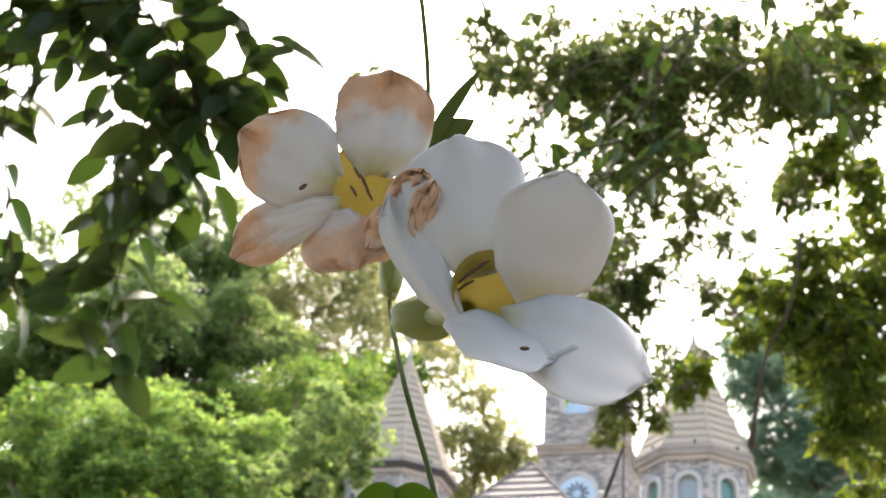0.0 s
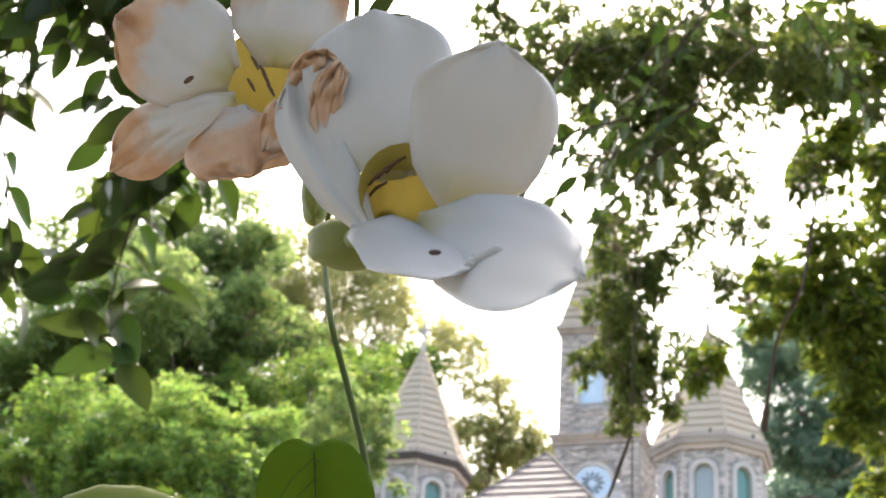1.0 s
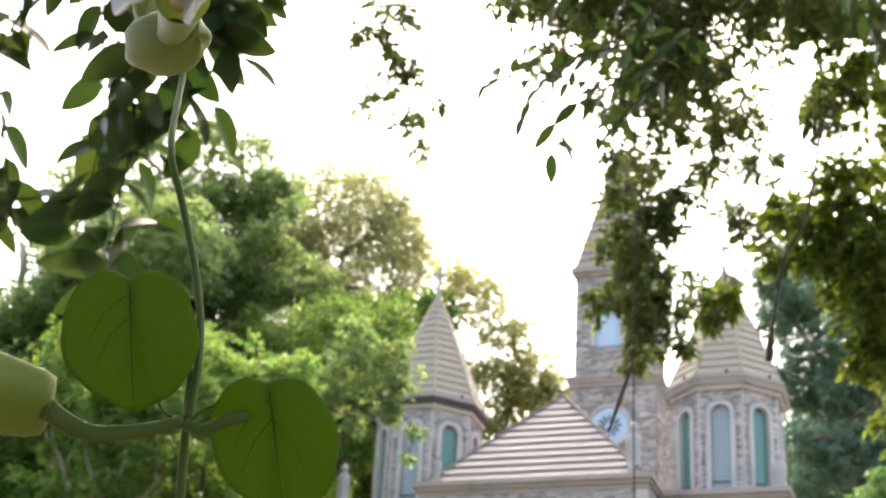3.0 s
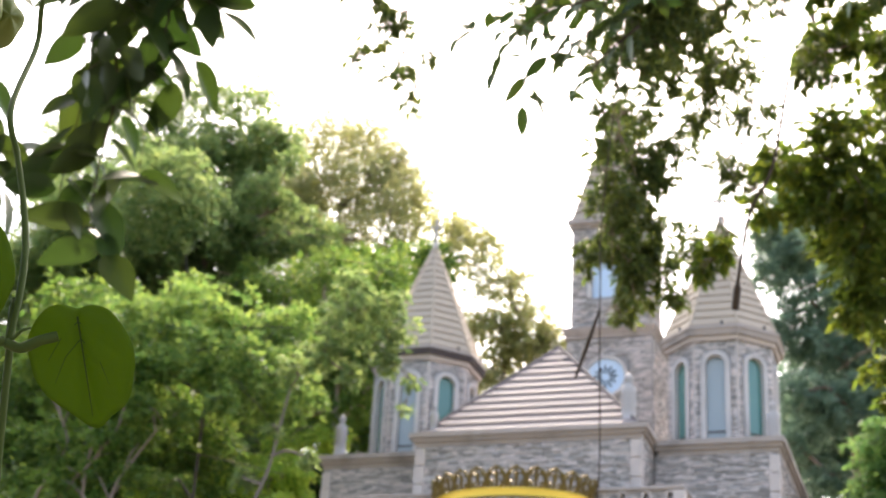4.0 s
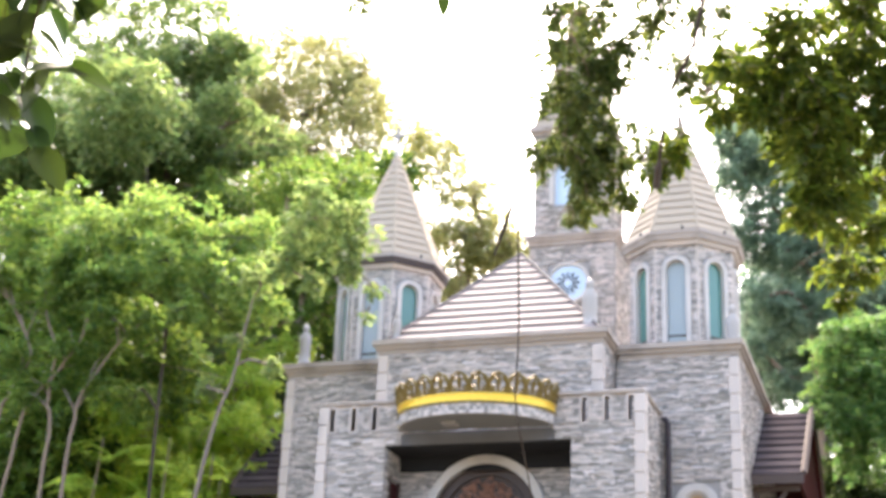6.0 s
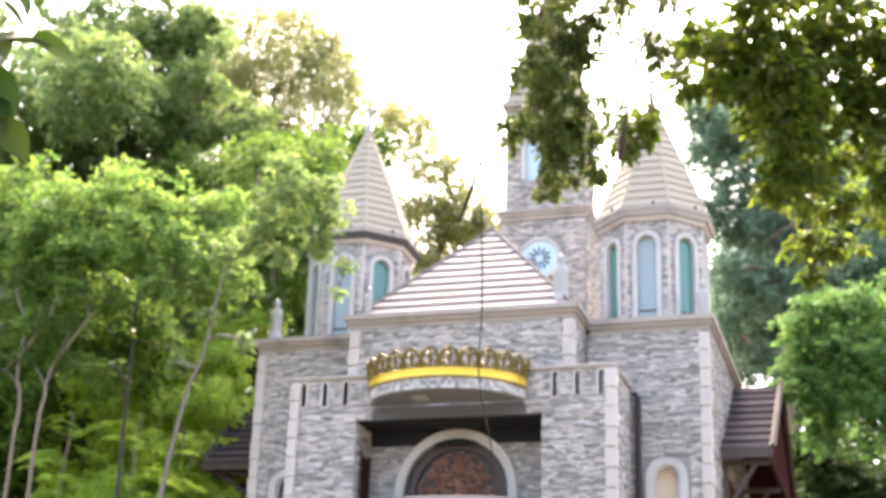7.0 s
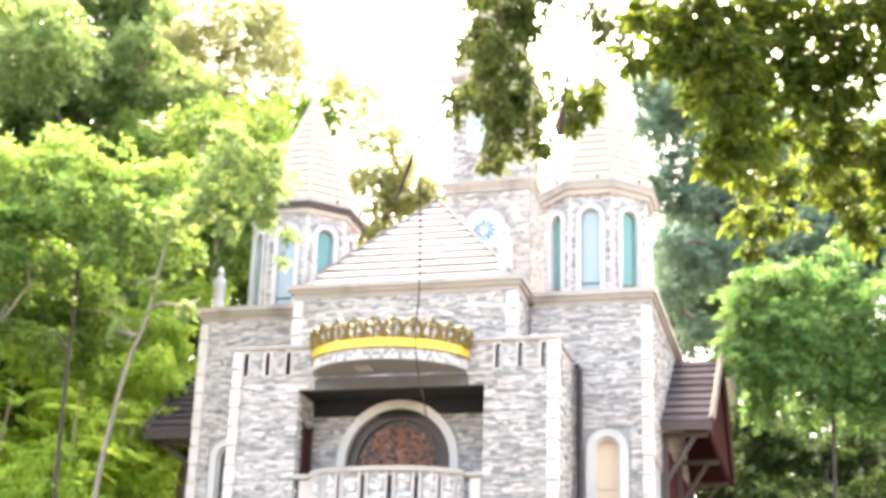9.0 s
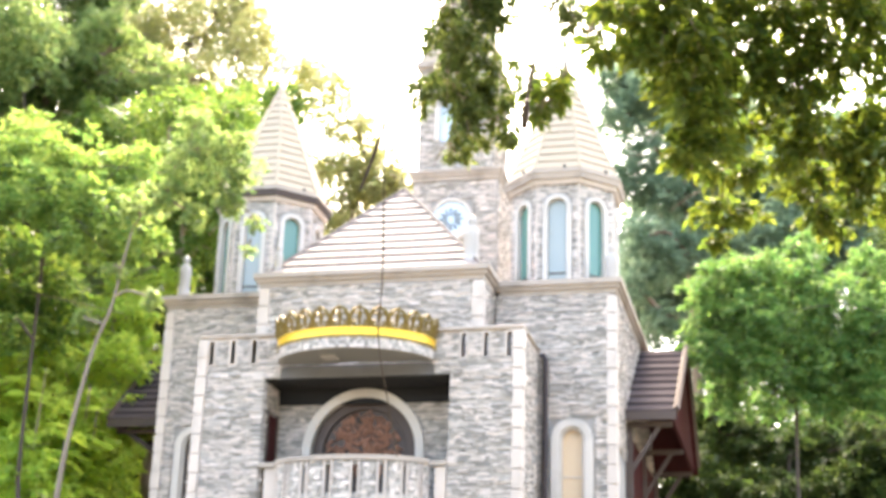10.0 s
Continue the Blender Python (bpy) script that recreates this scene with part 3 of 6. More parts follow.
while z < 5.93:
    h = min(RNG.uniform(0.035, 0.06), 5.935 - z)
    u = 0.0
    while u < 1:
        w = RNG.uniform(0.014, 0.034)
        v = min(1, u + w)
        ph = ((u + v) / 2 * bays) % 1
        if z < 5.38 or (gap + 0.02) * bays < ph < 1 - (gap + 0.02) * bays:
            bow_piece(bm, u + 0.001, v - 0.001, z, z + h - 0.006, 0.0, 2, RNG.uniform(0.01, 0.035))
        u = v
    z += h
tagged(part("balcony_stonework", bm, STONE, balcony), kind="stuff")
for s in (-1, 1):
    a = sorted((1.3 * s, OX * s))
    part("end_rail", boxes((a[0], -0.05, 5.93, a[1], 0.12, 6.01)), CORNICE, balcony)
    part("end_panel", boxes((a[0] + 0.1, 0.0, 5.0, a[1] - 0.02, 0.1, 5.92)), QUOIN, balcony)

# crown canopy over the balcony
canopy = empty("crown_canopy"); canopy.parent = chapel
CA, CB = 1.32, 1.0


def ring(u, a=CA, b=CB):
    return Vector((-a * math.cos(math.pi * u), -b * math.sin(math.pi * u), 0))


def ring_band(z0, z1, outer, inner, n=40, flare=0.0):
    bm = bmesh.new()
    secs = []
    for k in range(n + 1):
        p, q = ring(k / n, CA + outer, CB + outer), ring(k / n, CA + inner, max(0.02, CB + inner))
        secs.append(((p.x, p.y - 0.04, z0), (q.x, q.y - 0.04, z0), (q.x, q.y - 0.04, z1), (p.x, p.y - 0.04, z1)))
    strip(bm, secs)
    return bm


part("canopy_slab", ring_band(7.668, 7.7, -0.05, -0.98, 40), PLASTER, canopy, "pale plaster canopy underside")
part("fascia", ring_band(7.662, 7.84, 0.0, -0.06, 40), MORTAR, canopy)
bm = bmesh.new()
for k in range(70):
    for z in (7.668, 7.726, 7.784):
        o = RNG.uniform(0.008, 0.028)
        c = []
        for zz in (z, z + 0.052):
            for u, oo in ((k / 70 + 0.0008, o), ((k + 1) / 70 - 0.0008, o), ((k + 1) / 70 - 0.0008, 0.0), (k / 70 + 0.0008, 0.0)):
                p = ring(u, CA + oo, CB + oo)
                c.append((p.x, p.y - 0.04, zz))
        hexa(bm, c)
tagged(part("fascia_stonework", bm, STONE, canopy), kind="stuff")
part("gold_band", ring_band(7.842, 7.975, 0.03, -0.03, 40), GOLD, canopy, "bright gold band of the crown")
part("lower_bead", ring_band(7.842, 7.87, 0.045, 0.031, 40), GOLD_DARK, canopy)
part("upper_bead", ring_band(7.976, 8.0, 0.045, -0.03, 40), GOLD, canopy)
part("canopy_lamp", boxes((-0.45, -0.62, 7.63, -0.2, -0.37, 7.667), bevel=0.006), WHITE, canopy, "small square lamp under the canopy")


def crown_motif():
    """A pierced leaf scroll, one of the points of the crown."""
    bm = bmesh.new()
    h = 0.3
    for s in (-1, 1):
        tube(bm, [(s * 0.02, 0, 0), (s * 0.1, 0, 0.06), (s * 0.13, 0, 0.15), (s * 0.08, 0, 0.22), (s * 0.02, 0, 0.2), (s * 0.03, 0, 0.14)], [0.026, 0.026, 0.024, 0.022, 0.018, 0.01], 5)
        tube(bm, [(s * 0.16, 0, 0), (s * 0.13, 0, 0.1), (s * 0.06, 0, 0.1), (s * 0.05, 0, 0.05)], [0.022, 0.022, 0.018, 0.008], 5)
        tube(bm, [(s * 0.165, 0, 0.02), (s * 0.165, -0.02, 0.16), (s * 0.1, -0.01, 0.25), (0, -0.02, h)], [0.02, 0.022, 0.026, 0.014], 5)
    tube(bm, [(0, 0, 0), (0, -0.01, 0.16), (0, -0.03, h + 0.03)], [0.022, 0.03, 0.01], 5)
    me = bpy.data.meshes.new("crown_point")
    bm.to_mesh(me); bm.free()
    me.materials.append(GOLD_DARK)
    return me


motif = crown_motif()
count = 13
for k in range(count):
    u = (k + 0.5) / count
    p, q = ring(u, CA, CB), ring(u + 0.01, CA, CB)
    d = q - p
    piece("crown_point", motif, canopy, Matrix.Translation((p.x, p.y - 0.04, 7.985)) @ pose(0, 0, 0, 12, 0, math.degrees(math.atan2(d.y, d.x))) @ Matrix.Diagonal((1.05, 1, 1.2, 1)))


# ---------------------------------------------------------------- towers
TR, TZ0, TZE, TIP = 1.03, 9.446, 11.94, 14.59


def octagon(bm, r0, z0, r1, z1):
    a = [bm.verts.new((r0 * math.sin(radians(22.5 + 45 * k)), -r0 * math.cos(radians(22.5 + 45 * k)), z0)) for k in range(8)]
    b = [bm.verts.new((r1 * math.sin(radians(22.5 + 45 * k)), -r1 * math.cos(radians(22.5 + 45 * k)), z1)) for k in range(8)]
    for k in range(8):
        bm.faces.new((a[k], a[(k + 1) % 8], b[(k + 1) % 8], b[k]))
    bm.faces.new(a[::-1])
    bm.faces.new(b)


COURSES = 15
SPIRE_R = 1.12
spire_meshes = []
for i in range(COURSES):
    t0, t1 = i / COURSES, (i + 0.95) / COURSES
    side = 2 * SPIRE_R * math.sin(radians(22.5))
    apo = SPIRE_R * math.cos(radians(22.5))
    spire_meshes.append((t0, apo, course_mesh("shingle_course", side * (1 - t0), side * (1 - t1), (TIP - TZE) * (t1 - t0), apo * (t1 - t0), 0.016, SHINGLE, 0.018)))


def tower(s):
    root = empty("tower", pose(2.98 * s, 3.385, 0)); root.parent = chapel
    root["label"] = "octagonal stone tower with arched windows"
    apo = TR * math.cos(radians(22.5))
    hw = TR * math.sin(radians(22.5))
    for k in range(8):
        m = pose(0, 0, 0, 0, 0, 45 * k) @ pose(0, -apo, 0)
        wall = empty("tower_face", m); wall.parent = root
        bm = bmesh.new()
        arched_wall(bm, -hw, hw, TZ0, 11.7, 0.0, 0.18, 0.0, 0.19, 9.75, 11.2)
        part("face_wall", bm, MORTAR, wall)
        lay_stones(wall, Matrix.Identity(4), -hw + 0.01, hw - 0.01, TZ0 + 0.02, 11.68, RNG, [(-0.28, 0.28, 9.7, 11.4)] + [(-0.2, 0.2, 11.4, 11.48)], proud=0.025)
        bm = bmesh.new(); arch_band(bm, 0, 0.175, 0.27, 9.5, 11.2, -0.045, 0.08, 12)
        part("window_trim", bevelled(bm, 0.008), TRIM, wall)
        bm = bmesh.new(); arch_plate(bm, 0, 0.18, 9.5, 11.2, 0.06, 0.075, 12)
        part("pane", bm, GLASS if k % 2 == 0 else GLASS_GREEN, wall)
        part("transom", boxes((-0.175, 0.04, 9.92, 0.175, 0.059, 9.945)), COPPER_DARK, wall)
        part("corner_strip", boxes((hw - 0.045, -0.012, TZ0, hw + 0.03, 0.05, 11.68), bevel=0.006), QUOIN, wall)
    bm = bmesh.new(); octagon(bm, 0.8, TZ0 + 0.05, 0.8, 11.6)
    part("tower_core", bm, PLASTER, root)
    for z0, z1, r0, r1, mt in ((11.66, 11.74, 1.1, 1.12, QUOIN), (11.742, 11.86, 1.17, 1.19, CORNICE if s > 0 else COPPER_DARK), (11.862, 11.925, 1.21, 1.2, CORNICE)):
        bm = bmesh.new(); octagon(bm, r0, z0, r1, z1)
        part("eave_moulding", bm, mt, root)
    spire = empty("spire"); spire.parent = root
    bm = bmesh.new(); octagon(bm, SPIRE_R, TZE - 0.01, 0.012, TIP)
    part("spire_core", bm, BATTEN, spire)
    for t0, ap, me in spire_meshes:
        for k in range(8):
            piece("shingle_course", me, spire, pose(0, 0, 0, 0, 0, 45 * k) @ pose(0, -ap * (1 - t0), TZE + (TIP - TZE) * t0 + 0.004))
    for k in range(8):
        a = radians(22.5 + 45 * k)
        bm = bmesh.new(); tube(bm, [(SPIRE_R * math.sin(a), -SPIRE_R * math.cos(a), TZE + 0.02), (0, 0, TIP + 0.03)], [0.035, 0.02], 6)
        part("hip_strip", bm, SHINGLE, spire)
    bm = bmesh.new()
    tube(bm, [(0, 0, TIP - 0.05), (0, 0, TIP + 0.08)], [0.06, 0.05], 8)
    box(bm, -0.03, -0.03, TIP + 0.08, 0.03, 0.03, TIP + 0.62)
    box(bm, -0.15, -0.025, TIP + 0.4, 0.15, 0.025, TIP + 0.46)
    part("finial_cross", bm, WHITE, spire, "pale cross on top of the spire")
    for k in range(8):
        a = radians(45 * k + 8)
        bm = bmesh.new(); tube(bm, [(1.09 * math.sin(a), -1.09 * math.cos(a), 11.92), (1.1 * math.sin(a), -1.1 * math.cos(a), 12.0)], 0.025, 6)
        part("eave_lamp", bm, IRON, root)


for s in (-1, 1):
    tower(s)

# central bell tower
bell = empty("bell_tower", pose(0.07, 7.1, 0)); bell.parent = chapel
bell["label"] = "square stone bell tower with rose window"
b0 = part("bell_wall", boxes((-0.9, -0.88, 9.2, 1.0, 0.9, 13.4)), MORTAR, bell)
lay_stones(b0, pose(0, -0.88, 0), -0.88, 0.98, 9.4, 13.38, RNG, [(-0.46, 0.46, 12.03, 12.97)])
lay_stones(b0, pose(1.0, -0.88, 0, 0, 0, 90), 0.02, 1.75, 9.4, 13.38, RNG)
bm = bmesh.new()
for a, b, o in ((13.4, 13.5, 0.03), (13.502, 13.58, 0.06), (13.582, 13.66, 0.09)):
    box(bm, -0.9 - o, -0.9 - o, a, 1.0 + o, 0.9 + o, b)
part("bell_cornice", bm, CORNICE, bell)
b1 = bmesh.new(); arched_wall(b1, -0.84, 0.84, 13.662, 16.1, -0.82, -0.6, -0.1, 0.3, 14.4, 15.2)
b1 = part("belfry_wall", b1, MORTAR, bell)
part("belfry_wall", boxes((0.64, -0.598, 13.662, 0.84, 0.84, 16.1), (-0.84, -0.598, 13.662, -0.64, 0.84, 16.1), (-0.638, 0.64, 13.662, 0.638, 0.84, 16.1)), MORTAR, bell)
lay_stones(b1, pose(0, -0.82, 0), -0.83, 0.83, 13.67, 16.08, RNG, [(-0.5, 0.3, 14.35, 15.3), (-0.38, 0.18, 15.3, 15.55)])
lay_stones(b1, pose(0.84, -0.82, 0, 0, 0, 90), 0.02, 1.6, 13.67, 16.08, RNG)
bm = bmesh.new(); arch_band(bm, -0.1, 0.28, 0.38, 14.4, 15.2, -0.87, -0.7, 12)
part("window_trim", bm, TRIM, bell)
bm = bmesh.new(); arch_plate(bm, -0.1, 0.29, 14.4, 15.2, -0.72, -0.7, 12)
part("pane", bm, BLUE_GLASS, bell)
bm = bmesh.new()
for a, b, o in ((16.1, 16.2, 0.04), (16.202, 16.34, 0.1)):
    box(bm, -0.84 - o, -0.84 - o, a, 0.84 + o, 0.84 + o, b)
part("bell_cornice", bm, CORNICE, bell)
spire = empty("bell_spire"); spire.parent = bell
bm = bmesh.new()
base = [bm.verts.new(p) for p in ((-0.85, -0.85, 16.342), (0.85, -0.85, 16.342), (0.85, 0.85, 16.342), (-0.85, 0.85, 16.342))]
tip = bm.verts.new((0, 0, 20.0))
bm.faces.new(base[::-1])
for k in range(4):
    bm.faces.new((base[k], base[(k + 1) % 4], tip))
part("spire_core", bm, BATTEN, spire)
for i in range(18):
    t0, t1 = i / 18, (i + 0.9) / 18
    me = course_mesh("shingle_course", 1.7 * (1 - t0), 1.7 * (1 - t1), 3.66 * (t1 - t0), 0.85 * (t1 - t0), 0.016, SHINGLE, 0.018)
    for k in range(4):
        piece("shingle_course", me, spire, pose(0, 0, 0, 0, 0, 90 * k) @ pose(0, -0.85 * (1 - t0), 16.345 + 3.66 * t0))

rose = empty("rose_window", pose(0.05 - 0.07, -0.88, 12.5) @ Matrix.Diagonal((1.22, 1, 1.22, 1))); rose.parent = bell
bm = bmesh.new()
for k in range(28):
    a, b = 2 * math.pi * k / 28, 2 * math.pi * (k + 1) / 28
    c = [(r * math.cos(t), y, r * math.sin(t)) for y in (-0.07, 0.02) for t, r in ((a, 0.345), (b, 0.345), (b, 0.4), (a, 0.4))]
    hexa(bm, c)
part("round_trim", bm, TRIM, rose)
bm = bmesh.new()
ringv = [bm.verts.new((0.35 * math.cos(2 * math.pi * k / 28), -0.02, 0.35 * math.sin(2 * math.pi * k / 28))) for k in range(28)]
bm.faces.new(ringv)
part("pane", bm, BLUE_GLASS, rose)
for k in range(12):
    bm = bmesh.new(); a = math.pi * k / 6
    tube(bm, [(0.07 * math.cos(a), -0.035, 0.07 * math.sin(a)), (0.17 * math.cos(a), -0.05, 0.17 * math.sin(a)), (0.22 * math.cos(a), -0.035, 0.22 * math.sin(a))], [0.008, 0.017, 0.008], 6)
    part("rose_petal", bm, IRON, rose)


# ---------------------------------------------------------------- corner statues, annexes
def statue(x, y, z, h):
    """A plain robed figure shape on a small plinth."""
    bm = bmesh.new()
    prof = ((0.0, 0.2), (0.06, 0.2), (0.07, 0.14), (0.35, 0.12), (0.6, 0.13), (0.74, 0.12), (0.8, 0.05), (0.84, 0.07), (0.92, 0.075), (1.0, 0.02))
    tube(bm, [(0, 0, a * h) for a, r in prof], [r * h for a, r in prof], 10)
    ob = part("statue", bm, WHITE, None, smooth=True)
    ob.matrix_basis = pose(x, y, z)
    tagged(ob, "small white stone statue on the chapel cornice", "statue", "cornice statues")


bm = bmesh.new(); tube(bm, [(2.96, 1.36, BASE), (2.96, 1.36, 8.0), (2.9, 1.36, 8.1)], 0.05, 10)
part("downpipe", bm, TILE_DARK, chapel, "dark grey downpipe", smooth=True)
statue(1.72, 0.85, 9.49, 1.05)
statue(-1.8, 0.75, 9.49, 0.62)
statue(-4.0, 1.7, 9.445, 0.9)
statue(4.0, 2.3, 9.445, 0.95)


def annex(s, X, yr, zr, ye, ze):
    """A lean gabled side porch with a dark tiled roof on timber braces."""
    root = empty("side_porch"); root.parent = chapel
    root["label"] = "dark tiled side porch roof on timber braces"
    w = abs(X) - WX
    x0, x1 = sorted((WX * s, X))
    cx = (x0 + x1) / 2
    yb = 2 * yr - ye
    for nm, (a, b) in (("front_slope", (ye, ze)), ("rear_slope", (yb, ze))):
        bm = bmesh.new()
        dz = -0.1
        hexa(bm, [(x0 + 0.01, a, b + dz), (x1, a, b + dz), (x1, yr, zr + dz), (x0 + 0.01, yr, zr + dz), (x0 + 0.01, a, b), (x1, a, b), (x1, yr, zr), (x0 + 0.01, yr, zr)])
        part(nm, bm, RED_WOOD, root, "dark red roof boarding")
    n = 9
    for i in range(n):
        t0, t1 = i / n, (i + 0.94) / n
        me = course_mesh("roof_tile_course", w - 0.02, w - 0.02, (zr - ze) * (t1 - t0), (yr - ye) * (t1 - t0), 0.025, TILE_DARK, 0.03)
        piece("roof_tile_course", me, root, pose(cx, ye + (yr - ye) * t0, ze + (zr - ze) * t0 + 0.004))
    part("eave_board", boxes((x0, ye - 0.05, ze - 0.13, x1, ye - 0.005, ze + 0.03)), PALE_WOOD, root)
    bm = bmesh.new(); tube(bm, [(X, ye, ze + 0.06), (X, yr, zr + 0.09), (X, yb, ze + 0.06)], 0.06, 4)
    part("verge_cap", bm, PALE_WOOD, root)
    bm = bmesh.new()
    hexa(bm, [(X - 0.12 * s, ye + 0.2, ze - 0.1), (X - 0.12 * s, yb - 0.2, ze - 0.1), (X - 0.06 * s, yb - 0.2, ze - 0.1), (X - 0.06 * s, ye + 0.2, ze - 0.1),
              (X - 0.12 * s, yr - 0.02, zr - 0.2), (X - 0.12 * s, yr + 0.02, zr - 0.2), (X - 0.06 * s, yr + 0.02, zr - 0.2), (X - 0.06 * s, yr - 0.02, zr - 0.2)])
    part("gable_board", bm, RED_WOOD, root)
    for y in (ye + 0.25, yr, yb - 0.4):
        bm = bmesh.new(); tube(bm, [((WX + 0.02) * s, y, ze - 1.1), (X - 0.3 * s, y, ze - 0.15)], 0.055, 4)
        part("brace", bm, PALE_WOOD, root)
        part("tie_beam", boxes(sorted_box((WX + 0.01) * s, y - 0.05, ze - 0.2, X - 0.1 * s, y + 0.05, ze - 0.11)), PALE_WOOD, root)
        part("post", boxes(sorted_box((WX + 0.01) * s, y - 0.06, BASE, (WX + 0.13) * s, y + 0.06, ze - 0.21)), PALE_WOOD, root)
    part("porch_wall", boxes(sorted_box(WX * s, ye + 0.4, 4.5, (WX + 0.05) * s, yb - 0.4, ze - 0.25)), RED_WOOD, root)


annex(1, 5.08, 5.3, 9.15, 2.57, 7.31)
annex(-1, -5.9, 4.6, 8.98, 2.95, 7.46)

# ---------------------------------------------------------------- trees
def leaf_cloud(blobs, density, size, rng, droop=0.3, squash=0.75, fringe=0.35):
    """Many small folded leaves in uneven clumps: returns vertices and faces."""
    P, D = [], []
    for x, y, z, r in blobs:
        subs = max(16, int(95 * r / 0.7))
        cc = rng.normal(size=(subs, 3))
        cc /= np.linalg.norm(cc, axis=1)[:, None]
        out = cc + rng.normal(size=(subs, 3)) * 0.55 + np.array([0, 0, -0.5 * droop])
        out /= np.linalg.norm(out, axis=1)[:, None]
        cc *= (rng.uniform(0.1, 1.0, subs) ** 0.6)[:, None] * r * np.array([1, 1, squash]) * 0.9
        sl = rng.uniform(0.2, 0.55, subs) * r * (1 + 0.5 * fringe)
        n = int(density * 1.5 * r * r)
        k = rng.choice(subs, n, p=sl / sl.sum())
        t = rng.uniform(0, 1, n)[:, None]
        sag = np.array([0, 0, -0.35]) * t * t * sl[k][:, None]
        P.append(cc[k] + out[k] * sl[k][:, None] * t + sag + rng.normal(size=(n, 3)) * sl[k][:, None] * 0.17 * (1.15 - 0.6 * t) * np.array([1, 1, 0.6]) + np.array([x, y, z]))
        D.append(out[k])
    D = np.concatenate(D)
    P = np.concatenate(P)
    n = len(P)
    ln = size * 0.95 * rng.uniform(0.55, 1.4, n)
    wd = ln * rng.uniform(0.35, 0.5, n)
    d = rng.normal(size=(n, 3)) + D * 0.7
    d[:, 2] = d[:, 2] * 0.5 - droop
    d /= np.linalg.norm(d, axis=1)[:, None]
    up = rng.normal(size=(n, 3)) * 0.75 + np.array([0, -0.35, 1.0])
    a = np.cross(d, up)
    a /= np.linalg.norm(a, axis=1)[:, None] + 1e-9
    nn = np.cross(a, d)
    L, W = ln[:, None], wd[:, None]
    v = np.stack([P, P + d * L * 0.45 + a * W * 0.5 + nn * W * 0.15, P + d * L - nn * L * 0.1, P + d * L * 0.45 - a * W * 0.5 + nn * W * 0.15], 1).reshape(-1, 3)
    i = np.arange(n)[:, None] * 4
    f = np.concatenate([i + np.array([[0, 1, 2]]), i + np.array([[0, 2, 3]])]).astype(int)
    return v, f


def fast_mesh(name, v, f, mat):
    me = bpy.data.meshes.new(name)
    nv, nf = len(v), len(f)
    me.vertices.add(nv)
    me.vertices.foreach_set("co", np.asarray(v, dtype=np.float32).ravel())
    me.loops.add(nf * 3)
    me.loops.foreach_set("vertex_index", np.asarray(f, dtype=np.int32).ravel())
    me.polygons.add(nf)
    me.polygons.foreach_set("loop_start", np.arange(nf, dtype=np.int32) * 3)
    me.update(calc_edges=True)
    me.validate()
    me.materials.append(mat)
    return me


